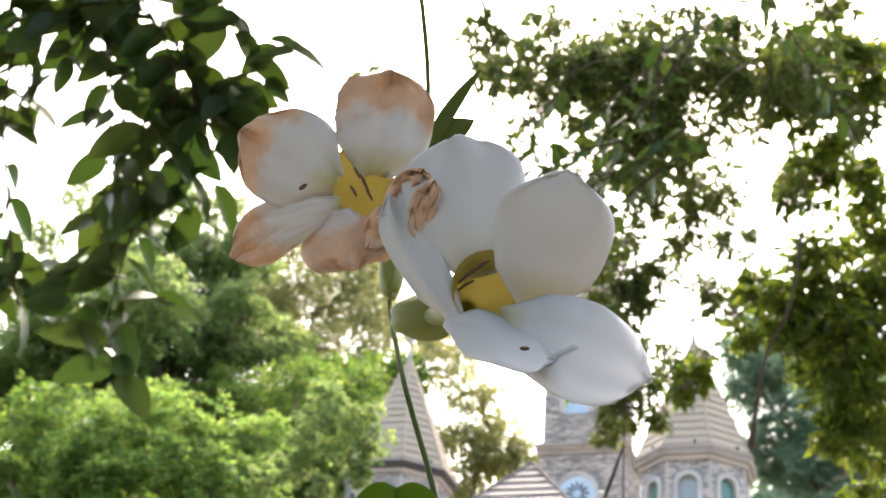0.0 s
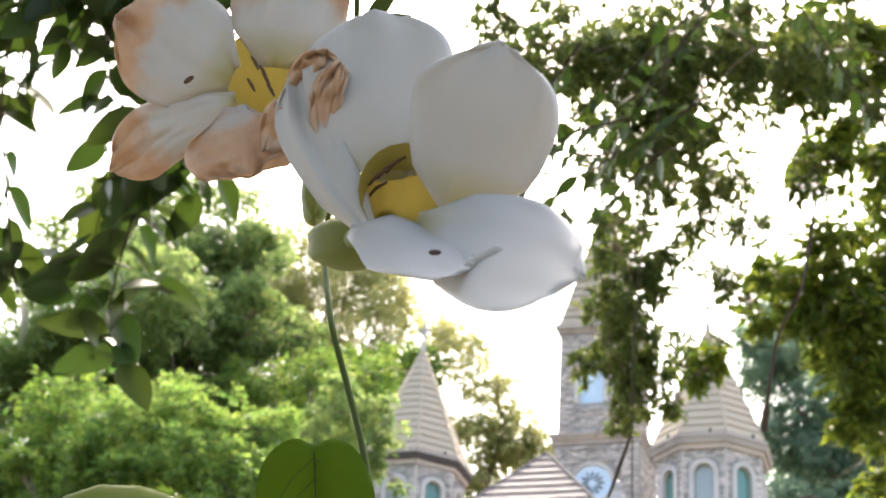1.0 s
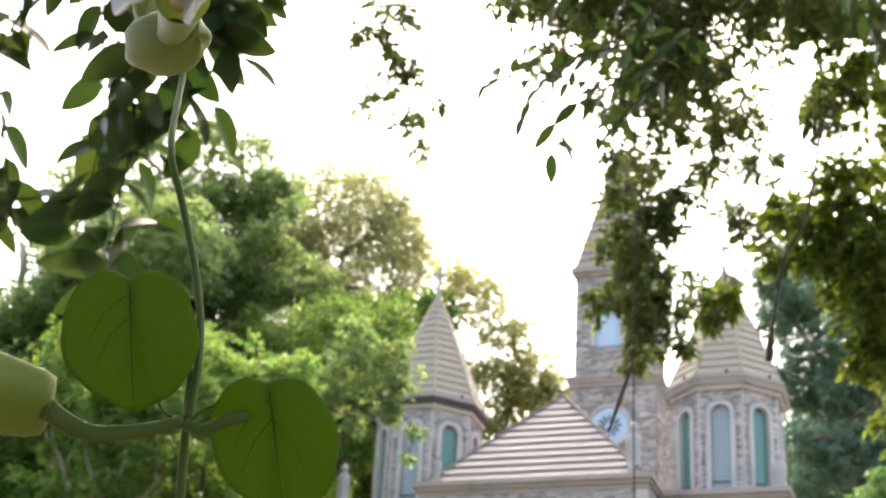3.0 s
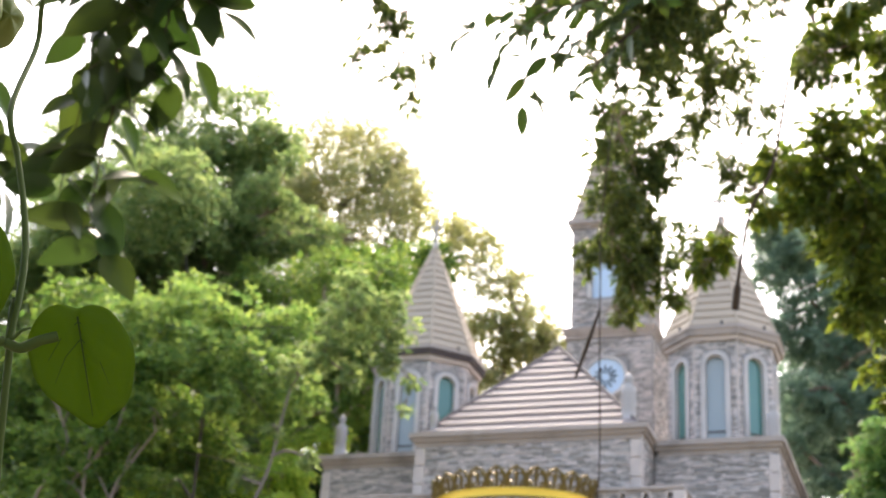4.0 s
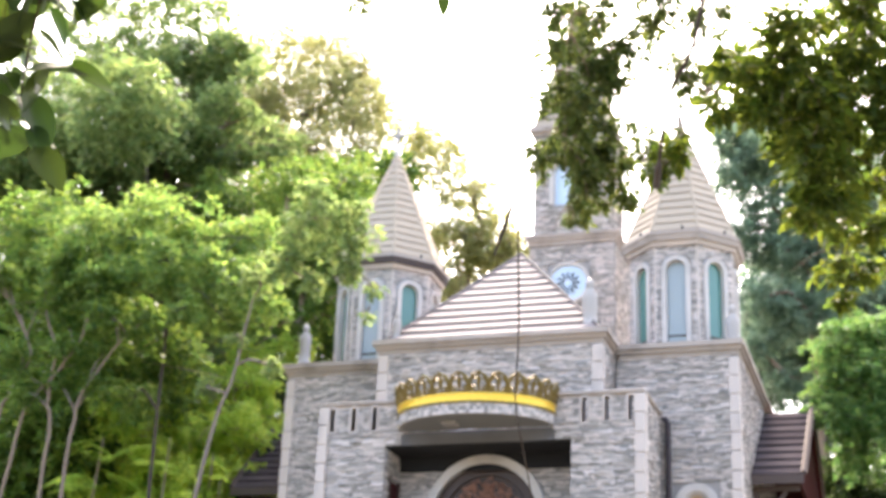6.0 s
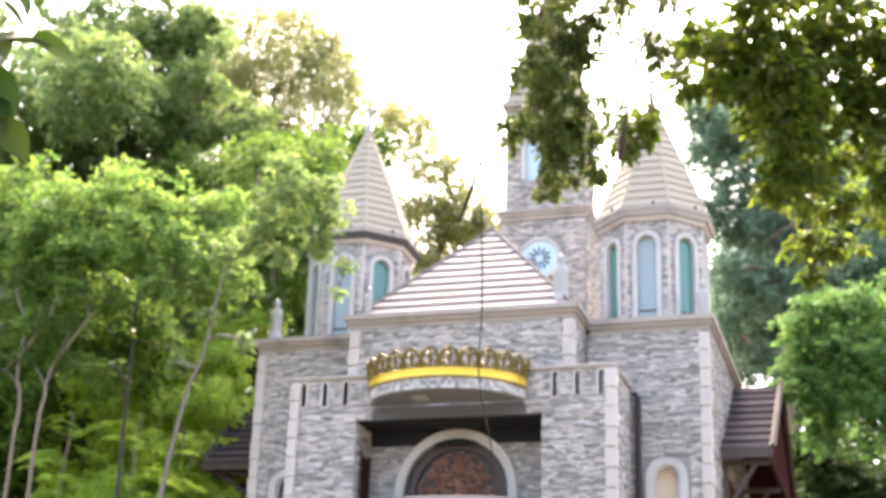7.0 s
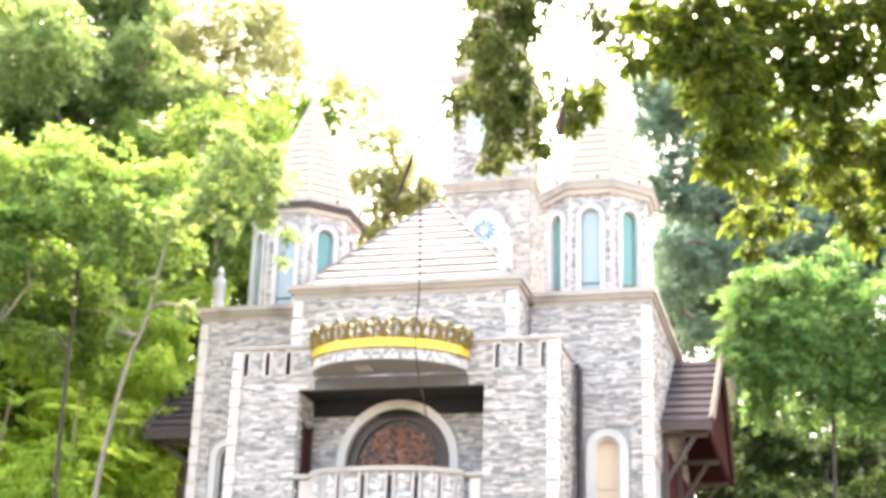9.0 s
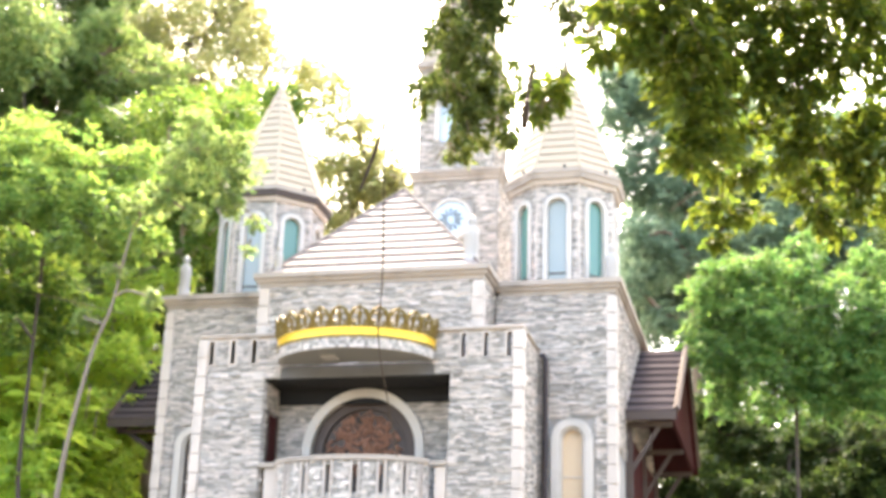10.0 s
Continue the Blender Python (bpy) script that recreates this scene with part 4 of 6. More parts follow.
def tree(kind, foot, blobs, leaf, density, size, seed, bark, label, r0=0.22, lean=(0, 0), droop=0.3, fringe=0.35, limbs=True, bough=None):
    """A tapered trunk with limbs to every clump and a crown of small leaves."""
    rng = np.random.default_rng(seed)
    rr = random.Random(seed)
    root = empty(kind, pose(foot[0], foot[1], 0), label=label, category="tree")
    off = Vector((foot[0], foot[1], 0))
    c = Vector((sum(b[0] for b in blobs), sum(b[1] for b in blobs), sum(b[2] for b in blobs))) / len(blobs) - off
    low = min(b[2] for b in blobs)
    fork = Vector((c.x * 0.55, c.y * 0.55, max(1.5, low * 0.72)))
    trunk = curve_points([(0, 0, -0.1), fork * 0.5 + Vector((rr.uniform(-0.9, 0.9), rr.uniform(-0.4, 0.4), 0)), fork * 0.78 + Vector((rr.uniform(-0.5, 0.5), 0, 0)), fork, Vector((c.x, c.y, c.z))], 8)
    bm = bmesh.new()
    tube(bm, trunk, [r0 * (1 - 0.75 * i / (len(trunk) - 1)) for i in range(len(trunk))], 10)
    if bough:
        bm.free()
    else:
        part("trunk", bm, bark, root, smooth=True)
    if bough:
        pts = curve_points([Vector(p) - off for p in bough], 10)
        bm = bmesh.new()
        tube(bm, pts, [r0 * (1 - 0.85 * i / (len(pts) - 1)) for i in range(len(pts))], 10)
        part("trunk", bm, bark, root, smooth=True)
        reach = [(p, 0.03) for p in pts[len(pts) // 3:]]
    else:
        reach = [(p, r0 * 0.4) for p in trunk[len(trunk) // 2:]]
    thin = 0.007 if bough else 0.015
    todo = [(Vector(b[:3]) - off, b[3]) for b in blobs]
    while todo:
        t, rad, st, sr = min(((t, rad, p, q) for t, rad in todo for p, q in reach), key=lambda e: (e[0] - e[2]).length + (0 if bough else 0.8 * max(0, e[2].z - e[0].z)))
        todo.remove((t, rad))
        g = 0.12 if bough else 0.3
        midp = st.lerp(t, 0.5) + Vector((rr.uniform(-g, g), rr.uniform(-g, g), rr.uniform(-0.02, g)))
        bm = bmesh.new()
        lp = curve_points([st, midp, t], 6)
        r1 = max(thin, sr * 0.72)
        tube(bm, lp, [sr * 0.9 + (r1 - sr * 0.9) * i / (len(lp) - 1) for i in range(len(lp))], 6)
        reach += [(lp[6], r1), (t, r1)]
        for _ in range(4):
            e = t + Vector((rr.gauss(0, 1), rr.gauss(0, 1), rr.gauss(-0.3, 0.7))) * rad * 0.8
            tube(bm, [lp[8], lp[8].lerp(e, 0.5) + Vector((0, 0, 0.04)), e], [thin, thin * 0.7, thin * 0.4], 5)
        part("limb", bm, bark, root, smooth=True)
    v, f = leaf_cloud([(b[0] - foot[0], b[1] - foot[1], b[2], b[3]) for b in blobs], density, size, rng, droop, 0.75, fringe)
    ob = new("crown", fast_mesh("crown", v, f, leaf))
    ob.parent = root
    tagged(ob, kind="stuff")
    return root


def wood_blobs(seed, x0, x1, y0, y1, z0, z1, n, r0, r1):
    rr = random.Random(seed)
    return [(rr.uniform(x0, x1), rr.uniform(y0, y1), rr.uniform(z0, z1), rr.uniform(r0, r1)) for _ in range(n)]


BLOBS_BROAD = [(-6.53, 0.00, 12.05, 0.74), (-5.71, 0.50, 11.74, 0.75), (-5.04, 1.00, 12.02, 0.54), (-6.09, -0.50, 10.95, 0.66), (-5.10, 0.00, 10.62, 0.82), (-4.67, 1.00, 10.73, 0.53), (-6.72, 0.30, 8.6, 0.4), (-7.89, 0.00, 11.68, 0.96), (-7.9, 0.00, 10.7, 0.6), (-7.18, 1.00, 12.88, 0.44), (-5.09, 0.80, 10.13, 0.40), (-7.02, -0.60, 10.50, 0.61), (-5.27, -0.80, 9.91, 0.34)]
BLOBS_MID = [(-6.58, 6.00, 15.44, 0.79), (-5.33, 5.50, 14.56, 0.89), (-5.04, 6.00, 15.32, 0.58), (-4.76, 5.00, 13.37, 0.74), (-6.17, 6.00, 13.99, 0.90), (-6.71, 6.50, 13.11, 0.91), (-8.03, 7.00, 15.40, 0.95), (-4.28, 5.00, 13.87, 0.43), (-4.42, 5.00, 12.42, 0.43), (-5.72, 6.00, 12.19, 0.63), (-7.74, 7.00, 14.06, 0.80), (-9.21, 7.50, 15.85, 0.84), (-7.26, 7.00, 12.20, 0.66), (-5.69, 6.00, 13.27, 0.77)]
BLOBS_HIGH = [(-12.06, 8.00, 19.00, 1.33), (-11.19, 9.00, 19.60, 1.21), (-10.12, 9.00, 18.84, 0.90), (-12.14, 9.00, 18.01, 1.20), (-10.63, 9.00, 17.73, 1.04), (-9.54, 9.00, 17.97, 0.59), (-12.54, 8.00, 20.04, 1.34), (-11.55, 9.00, 21.18, 1.23), (-13.68, 8.00, 18.81, 1.49), (-10.42, 9.00, 20.04, 0.76), (-13.10, 8.00, 17.14, 1.17), (-11.52, 9.00, 16.98, 0.74)]
BLOBS_AIRY = [(-10.70, 15.00, 22.07, 1.05), (-9.84, 15.00, 22.97, 1.05), (-8.57, 14.00, 21.19, 0.84), (-11.15, 15.00, 20.95, 0.87), (-9.57, 14.00, 20.34, 0.93), (-8.92, 15.00, 23.07, 0.70), (-11.87, 16.00, 23.88, 1.09), (-9.56, 15.00, 24.13, 1.06), (-12.77, 16.00, 23.15, 0.91), (-8.12, 14.00, 20.04, 0.58), (-11.20, 16.00, 25.05, 1.10)]
HIGH_EDGE = [(-16.93, 9.0, 22.13, 0.70), (-15.37, 9.0, 23.06, 0.80), (-13.69, 9.0, 23.01, 0.80), (-12.23, 9.0, 22.99, 0.75), (-10.89, 9.0, 22.25, 0.70), (-10.06, 9.0, 21.06, 0.70), (-12.79, 9.0, 21.78, 0.80), (-14.40, 9.0, 21.62, 0.80), (-15.92, 9.0, 20.70, 0.80), (-11.03, 9.0, 20.47, 0.80), (-17.20, 9.0, 20.49, 0.80)]
AIRY_EDGE = [(-12.06, 15.0, 24.79, 0.70), (-11.19, 15.0, 25.10, 0.80), (-9.95, 15.0, 24.42, 0.80), (-8.81, 15.0, 23.36, 0.80), (-8.34, 15.0, 22.01, 0.70), (-11.12, 15.0, 23.23, 0.80), (-9.50, 15.0, 22.44, 0.80), (-12.27, 15.0, 22.96, 0.80), (-13.72, 15.0, 26.95, 0.70), (-10.16, 15.0, 21.13, 0.80), (-11.52, 15.0, 21.27, 0.80), (-12.40, 15.0, 24.43, 0.70), (-10.98, 15.0, 23.84, 0.80), (-10.06, 15.0, 24.54, 0.80), (-9.12, 15.0, 23.42, 0.70), (-8.66, 15.0, 22.09, 0.70), (-11.46, 15.0, 22.70, 0.80), (-13.45, 15.0, 24.97, 0.80)]
BLOBS_BACK = [(-5.28, 12.00, 18.53, 0.62), (-4.58, 12.00, 17.64, 0.69), (-3.90, 12.00, 16.92, 0.68), (-3.25, 12.00, 16.39, 0.60), (-4.50, 11.50, 16.10, 0.67), (-3.85, 12.00, 15.78, 0.60), (-5.32, 12.00, 19.22, 0.55), (-4.64, 12.50, 18.89, 0.47), (-3.06, 12.00, 15.57, 0.52), (-4.44, 12.00, 15.17, 0.53), (-5.83, 12.00, 19.44, 0.47), (-2.92, 12.00, 16.04, 0.30), (-3.79, 12.00, 17.74, 0.43), (-4.73, 12.00, 14.70, 0.45)]
BLOBS_LOW = [(-6.69, 5.00, 10.22, 0.61), (-6.35, 5.00, 9.46, 0.60), (-6.47, 4.00, 8.95, 0.70), (-7.76, 5.00, 10.26, 0.73), (-5.91, 4.50, 8.58, 0.47), (-6.36, 3.50, 7.89, 0.68), (-7.47, 4.00, 8.86, 0.70), (-7.00, 2.00, 7.55, 0.75), (-6.45, 2.50, 6.78, 0.65), (-5.74, 3.00, 6.64, 0.54), (-6.75, 1.00, 6.28, 0.82), (-5.82, 4.00, 7.53, 0.34), (-6.31, 2.00, 5.83, 0.63), (-6.18, 6.00, 11.28, 0.50), (-7.28, 6.00, 11.33, 0.51), (-8.20, 3.00, 8.74, 0.68), (-6.21, 1.00, 5.66, 0.61)]
BLOBS_BLUE = [(2.68, 17.00, 19.67, 0.84), (3.50, 17.00, 18.52, 0.99), (2.82, 17.00, 17.50, 0.82), (3.96, 17.00, 17.08, 0.98), (3.23, 16.00, 15.38, 0.79), (4.31, 16.00, 14.99, 0.94), (2.36, 17.00, 20.80, 0.68), (3.36, 17.00, 20.35, 0.84), (4.89, 18.00, 18.12, 1.17), (5.36, 17.00, 15.62, 0.96), (3.05, 16.00, 14.06, 0.63), (3.81, 16.00, 13.05, 0.54), (2.77, 18.00, 22.20, 0.61), (6.14, 18.00, 16.63, 0.98), (4.61, 18.00, 20.34, 1.02), (6.06, 18.00, 18.95, 1.17), (7.64, 18.00, 17.95, 1.15), (7.22, 18.00, 15.88, 0.81)]
BLOBS_BRIGHT = [(5.69, 6.00, 10.76, 0.57), (6.48, 6.00, 10.84, 0.68), (7.37, 6.50, 10.84, 0.69), (8.10, 6.00, 10.18, 0.67), (5.56, 6.00, 10.05, 0.51), (6.35, 5.50, 9.87, 0.61), (5.46, 5.50, 9.21, 0.50), (6.21, 5.50, 8.96, 0.55), (7.09, 6.00, 9.52, 0.62), (7.93, 6.00, 9.03, 0.66), (8.70, 6.00, 9.46, 0.66), (8.53, 6.00, 8.45, 0.55), (7.68, 6.00, 8.36, 0.55), (6.83, 6.00, 8.50, 0.55), (5.85, 6.00, 8.52, 0.50), (8.73, 7.00, 11.19, 0.58), (9.26, 6.00, 9.90, 0.66), (7.52, 7.00, 11.74, 0.47)]
BLOBS_DARK = [(5.52, 10.00, 8.46, 0.76), (6.49, 10.00, 8.07, 0.75), (7.45, 10.00, 8.05, 0.62), (5.05, 9.00, 7.28, 0.61), (6.12, 9.00, 7.02, 0.72), (8.84, 9.00, 8.07, 0.71), (8.10, 9.00, 7.12, 0.71), (4.57, 9.00, 7.16, 0.49), (7.16, 9.00, 6.89, 0.60), (5.29, 10.00, 9.11, 0.51), (8.89, 9.00, 7.12, 0.71), (6.25, 11.00, 9.06, 0.52), (9.49, 9.00, 7.58, 0.71), (7.83, 10.00, 8.42, 0.50)]
BLOBS_LEFTDARK = [(-8.03, 9.00, 8.23, 0.54), (-8.23, 9.00, 7.43, 0.53), (-8.84, 8.00, 6.87, 0.65), (-10.30, 8.00, 8.20, 0.93), (-11.04, 8.00, 9.31, 0.94), (-9.75, 9.00, 10.36, 0.97), (-7.67, 9.00, 7.56, 0.40), (-10.66, 9.00, 11.55, 0.84), (-12.10, 8.00, 10.45, 1.10), (-8.70, 10.00, 11.77, 0.71), (-10.26, 7.00, 6.71, 1.02)]
HANG = [(4.52, -12.40, 7.08, 0.25), (4.71, -12.42, 7.26, 0.23), (4.73, -12.27, 6.87, 0.23), (4.41, -12.13, 6.86, 0.16), (4.27, -12.29, 6.59, 0.14), (4.63, -12.19, 6.56, 0.21), (4.81, -12.16, 6.61, 0.16), (4.57, -12.11, 6.30, 0.16), (4.47, -12.09, 6.16, 0.10), (4.84, -12.06, 6.35, 0.13), (4.23, -12.33, 6.68, 0.10), (4.81, -12.47, 7.48, 0.28), (4.93, -12.02, 6.31, 0.08)]
HANGB = [(4.72, -9.90, 7.84, 0.17), (4.87, -9.80, 7.69, 0.14), (4.97, -9.86, 7.90, 0.11), (4.66, -9.85, 7.66, 0.12), (5.13, -10.01, 8.43, 0.17), (5.28, -9.91, 8.28, 0.10), (5.03, -10.07, 8.54, 0.16), (4.81, -9.76, 7.53, 0.10), (5.34, -9.95, 8.44, 0.10)]
CORE = [(4.80, -13.74, 8.66, 0.30), (5.08, -13.61, 8.61, 0.30), (4.97, -13.49, 8.33, 0.28), (4.82, -13.39, 8.05, 0.24), (5.17, -13.38, 8.26, 0.24), (4.58, -13.77, 8.57, 0.24), (4.25, -13.92, 8.62, 0.22), (5.02, -13.25, 7.94, 0.20), (3.91, -13.99, 8.52, 0.18), (4.75, -13.23, 7.73, 0.16), (5.39, -13.55, 8.71, 0.28), (5.67, -13.41, 8.65, 0.25), (6.01, -13.30, 8.67, 0.26), (6.35, -13.23, 8.78, 0.26), (4.56, -12.99, 7.18, 0.16), (4.62, -12.79, 6.87, 0.18), (4.54, -12.64, 6.56, 0.18), (4.64, -12.46, 6.29, 0.16), (4.55, -13.15, 7.45, 0.12)]
WISPS = [(3.17, -14.94, 7.65, 0.10), (3.34, -14.80, 7.52, 0.14), (3.22, -14.72, 7.30, 0.09), (3.47, -14.70, 7.42, 0.10), (3.38, -14.58, 7.15, 0.10), (3.45, -14.44, 6.94, 0.08), (3.08, -14.70, 7.14, 0.06), (3.60, -14.55, 7.23, 0.06), (3.33, -14.96, 7.80, 0.16)]
OVERR = [(3.69, -12.89, 9.53, 0.25), (3.95, -12.66, 9.29, 0.25), (4.18, -12.82, 9.70, 0.35), (4.54, -12.56, 9.46, 0.35), (4.41, -12.40, 9.11, 0.30), (4.80, -12.63, 9.74, 0.35), (4.95, -12.33, 9.32, 0.35), (4.68, -12.19, 8.91, 0.30), (5.05, -12.05, 8.90, 0.30), (5.36, -12.36, 9.61, 0.35), (5.56, -12.05, 9.19, 0.30), (4.71, -11.53, 8.84, 0.26), (5.26, -11.36, 8.88, 0.31), (4.52, -11.85, 8.25, 0.23), (5.02, -11.20, 8.46, 0.21), (5.76, -12.34, 9.81, 0.30), (4.48, -12.15, 7.70, 0.17), (3.57, -13.06, 9.74, 0.20), (3.78, -12.54, 8.98, 0.17), (5.42, -10.62, 8.74, 0.22)]
OVERFR = [(5.92, -10.24, 8.12, 0.27), (6.29, -10.12, 8.03, 0.32), (6.66, -10.08, 8.19, 0.32), (5.78, -10.33, 8.26, 0.19), (6.06, -10.05, 7.66, 0.22), (6.37, -9.92, 7.52, 0.27), (6.74, -9.90, 7.74, 0.32), (7.12, -9.88, 7.95, 0.32), (7.20, -9.72, 7.55, 0.27), (7.48, -9.74, 7.81, 0.32), (7.91, -9.72, 8.03, 0.32), (6.54, -9.30, 7.43, 0.22), (6.50, -8.70, 7.25, 0.23), (6.35, -8.12, 7.04, 0.21), (6.36, -8.02, 6.76, 0.11), (6.92, -9.22, 7.49, 0.22), (7.45, -9.55, 7.25, 0.27)]
OVERFRB = [(7.28, -8.97, 7.03, 0.22), (7.37, -8.84, 6.72, 0.20), (7.50, -8.75, 6.56, 0.12), (7.73, -9.27, 6.65, 0.19), (7.96, -9.34, 7.01, 0.27), (8.04, -9.50, 7.52, 0.32), (7.18, -9.54, 7.04, 0.19), (7.70, -9.42, 7.05, 0.22), (8.45, -9.37, 7.43, 0.48), (7.66, -9.88, 8.32, 0.32), (6.84, -8.62, 7.26, 0.17), (6.32, -9.29, 7.26, 0.14), (6.69, -8.04, 7.05, 0.15), (8.31, -9.13, 6.67, 0.38), (7.14, -10.01, 8.31, 0.27), (7.79, -10.00, 8.73, 0.48), (6.74, -10.23, 8.65, 0.43)]
OVERFRC = [(6.33, -12.17, 9.86, 0.35), (6.74, -11.89, 9.62, 0.35), (6.05, -12.02, 9.45, 0.30), (6.40, -11.69, 9.08, 0.25), (6.06, -11.20, 9.07, 0.26), (6.64, -10.94, 8.98, 0.31), (5.59, -10.35, 8.38, 0.19), (4.96, -10.13, 7.64, 0.15), (4.79, -10.07, 7.44, 0.13), (6.20, -10.99, 7.91, 0.30), (6.39, -10.75, 7.62, 0.32), (5.94, -10.93, 7.63, 0.26), (6.27, -10.57, 7.22, 0.30), (6.19, -11.17, 8.22, 0.26), (5.73, -11.14, 7.88, 0.16), (6.35, -10.32, 6.83, 0.30), (5.46, -11.06, 7.55, 0.14)]

tree("broad_tree", (-6.3, 0.6), BLOBS_BROAD, LEAF_LIME, 3000, 0.13, 21, BARK_DARK, "leafy lime-green broad tree beside the chapel", 0.09, fringe=0.7)
tree("slender_tree", (-5.9, 6.3), BLOBS_MID, LEAF_MID, 1900, 0.15, 22, BARK_PALE, "mid-green tree with pale slanting limbs beside the chapel", 0.2)
tree("slender_tree", (-5.2, -0.7), [(-3.36, -0.7, 10.63, 0.34), (-3.97, -0.7, 10.35, 0.3), (-3.51, -0.7, 8.74, 0.2), (-4.23, -0.7, 9.27, 0.16), (-2.85, -0.7, 10.23, 0.25), (-4.72, -0.7, 8.47, 0.2)] + [(-2.43, -0.7, 10.79, 0.34), (-1.98, -0.7, 11.02, 0.28), (-1.69, -0.7, 10.01, 0.14), (-2.64, -0.7, 11.44, 0.38), (-3.15, -0.7, 11.26, 0.42), (-2.07, -0.7, 11.56, 0.2), (-3.01, -0.7, 12.01, 0.3), (-2.19, -0.7, 10.4, 0.22), (-1.81, -0.7, 9.56, 0.1)], LEAF_SUN, 3600, 0.12, 33, BARK_THIN, "slender tree with a pale slanting bare trunk", 0.06, fringe=0.8,
     bough=[(-5.2, -0.7, -0.1), (-5.0, -0.7, 2.68), (-4.85, -0.7, 5.36), (-4.74, -0.7, 6.49), (-4.49, -0.7, 7.86), (-4.24, -0.7, 8.6), (-4.06, -0.7, 9.67), (-3.9, -0.7, 10.19), (-3.35, -0.7, 10.58)])
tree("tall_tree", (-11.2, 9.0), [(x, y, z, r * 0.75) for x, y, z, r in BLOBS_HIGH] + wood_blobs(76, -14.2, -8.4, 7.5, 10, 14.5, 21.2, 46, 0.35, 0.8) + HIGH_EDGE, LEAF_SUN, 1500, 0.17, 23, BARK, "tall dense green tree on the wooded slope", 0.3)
tree("tall_tree", (-10.0, 15.0), BLOBS_AIRY + [(-12.05, 14.0, 22.26, 0.8), (-11.8, 14.0, 20.71, 0.7), (-10.63, 14.0, 20.06, 0.6), (-7.84, 14.0, 22.16, 0.6), (-7.56, 14.0, 20.82, 0.5), (-8.46, 14.0, 19.89, 0.5), (-9.41, 14.0, 22.59, 0.8)] + wood_blobs(71, -12.5, -6.6, 14, 16, 18.5, 22.5, 16, 0.5, 0.9) + wood_blobs(73, -14.5, -7.0, 14, 16, 18.5, 25.5, 34, 0.5, 0.9) + AIRY_EDGE, LEAF_AIRY, 760, 0.15, 24, BARK, "thin airy olive tree against the bright sky", 0.25, fringe=1.0)
tree("tall_tree", (-4.4, 12.2), BLOBS_BACK + wood_blobs(72, -5.2, -2.0, 11.6, 12.8, 13.2, 16.6, 9, 0.4, 0.65), LEAF_AIRY, 1700, 0.15, 25, BARK, "sparse yellow-olive tree behind the chapel tower", 0.2, fringe=0.9)
tree("feathery_tree", (-6.6, 3.2), BLOBS_LOW + wood_blobs(75, -9.0, -6.7, 0.8, 3.5, 4.5, 9.0, 20, 0.35, 0.65), LEAF_BRIGHT, 3200, 0.13, 26, BARK_PALE, "feathery bright green young trees beside the chapel", 0.12, droop=0.5)
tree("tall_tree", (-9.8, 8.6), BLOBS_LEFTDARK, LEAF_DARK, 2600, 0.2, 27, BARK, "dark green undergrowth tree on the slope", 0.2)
tree("tall_tree", (5.0, 17.2), BLOBS_BLUE, LEAF_HAZE, 2600, 0.16, 28, BARK, "hazy bluish-green tall tree behind the chapel", 0.3)
tree("broad_tree", (7.0, 6.4), BLOBS_BRIGHT, LEAF_FRESH, 4000, 0.13, 29, BARK_DARK, "layered fresh green tree beside the side porch", 0.1, fringe=0.6)
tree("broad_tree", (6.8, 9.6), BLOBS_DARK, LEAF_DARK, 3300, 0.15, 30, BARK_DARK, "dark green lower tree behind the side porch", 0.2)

# bare stems of the shrubs under the lime-green crown
THICKET_TOPS = [(-9.29, -1.00, 10.68), (-7.85, -1.00, 10.81), (-7.03, -1.00, 10.53), (-6.03, -1.00, 9.60)]
rt = random.Random(58)
thicket = empty("multi_stemmed_tree", pose(0, 0, 0), label="pale bare stems of a young tree in the shade", category="tree")
for ctrl in (
        [(-8.84, -1.00, -0.10), (-8.74, -1.00, 7.22), (-8.51, -1.00, 8.46), (-8.22, -1.00, 9.19), (-8.66, -1.00, 9.97), (-9.29, -1.00, 10.68)],
        [(-7.68, -1.00, -0.10), (-7.58, -1.00, 7.19), (-7.67, -1.00, 8.21), (-7.69, -1.00, 9.16), (-8.04, -1.00, 10.15), (-7.85, -1.00, 10.81)],
        [(-8.38, -1.00, -0.10), (-8.28, -1.00, 7.21), (-7.52, -1.00, 8.83), (-7.07, -1.00, 9.66), (-7.03, -1.00, 10.53)],
        [(-7.23, -1.00, -0.10), (-7.13, -1.00, 7.18), (-7.11, -1.00, 8.09), (-6.57, -1.00, 9.00), (-6.03, -1.00, 9.60)]):
    bm = bmesh.new()
    pts = curve_points(ctrl, 8)
    pts = [p + Vector((0.09 * noise.noise((p.z * 1.7, p.x, 0)), 0, 0)) for p in pts]
    tube(bm, pts, [0.04 - 0.028 * i / (len(pts) - 1) for i in range(len(pts))], 8)
    part("stem", bm, BARK, thicket, smooth=True)
    for k in range(5):
        p = pts[rt.randrange(len(pts) // 3, len(pts))]
        e = p + Vector((rt.uniform(-0.7, 0.7), rt.uniform(-0.3, 0.3), rt.uniform(0.2, 0.8)))
        bm = bmesh.new()
        tube(bm, [p, p.lerp(e, 0.5) + Vector((rt.uniform(-0.1, 0.1), 0, 0.08)), e], [0.02, 0.014, 0.006], 6)
        part("twig", bm, BARK_THIN, thicket, smooth=True)
        THICKET_TOPS.append(tuple(e))
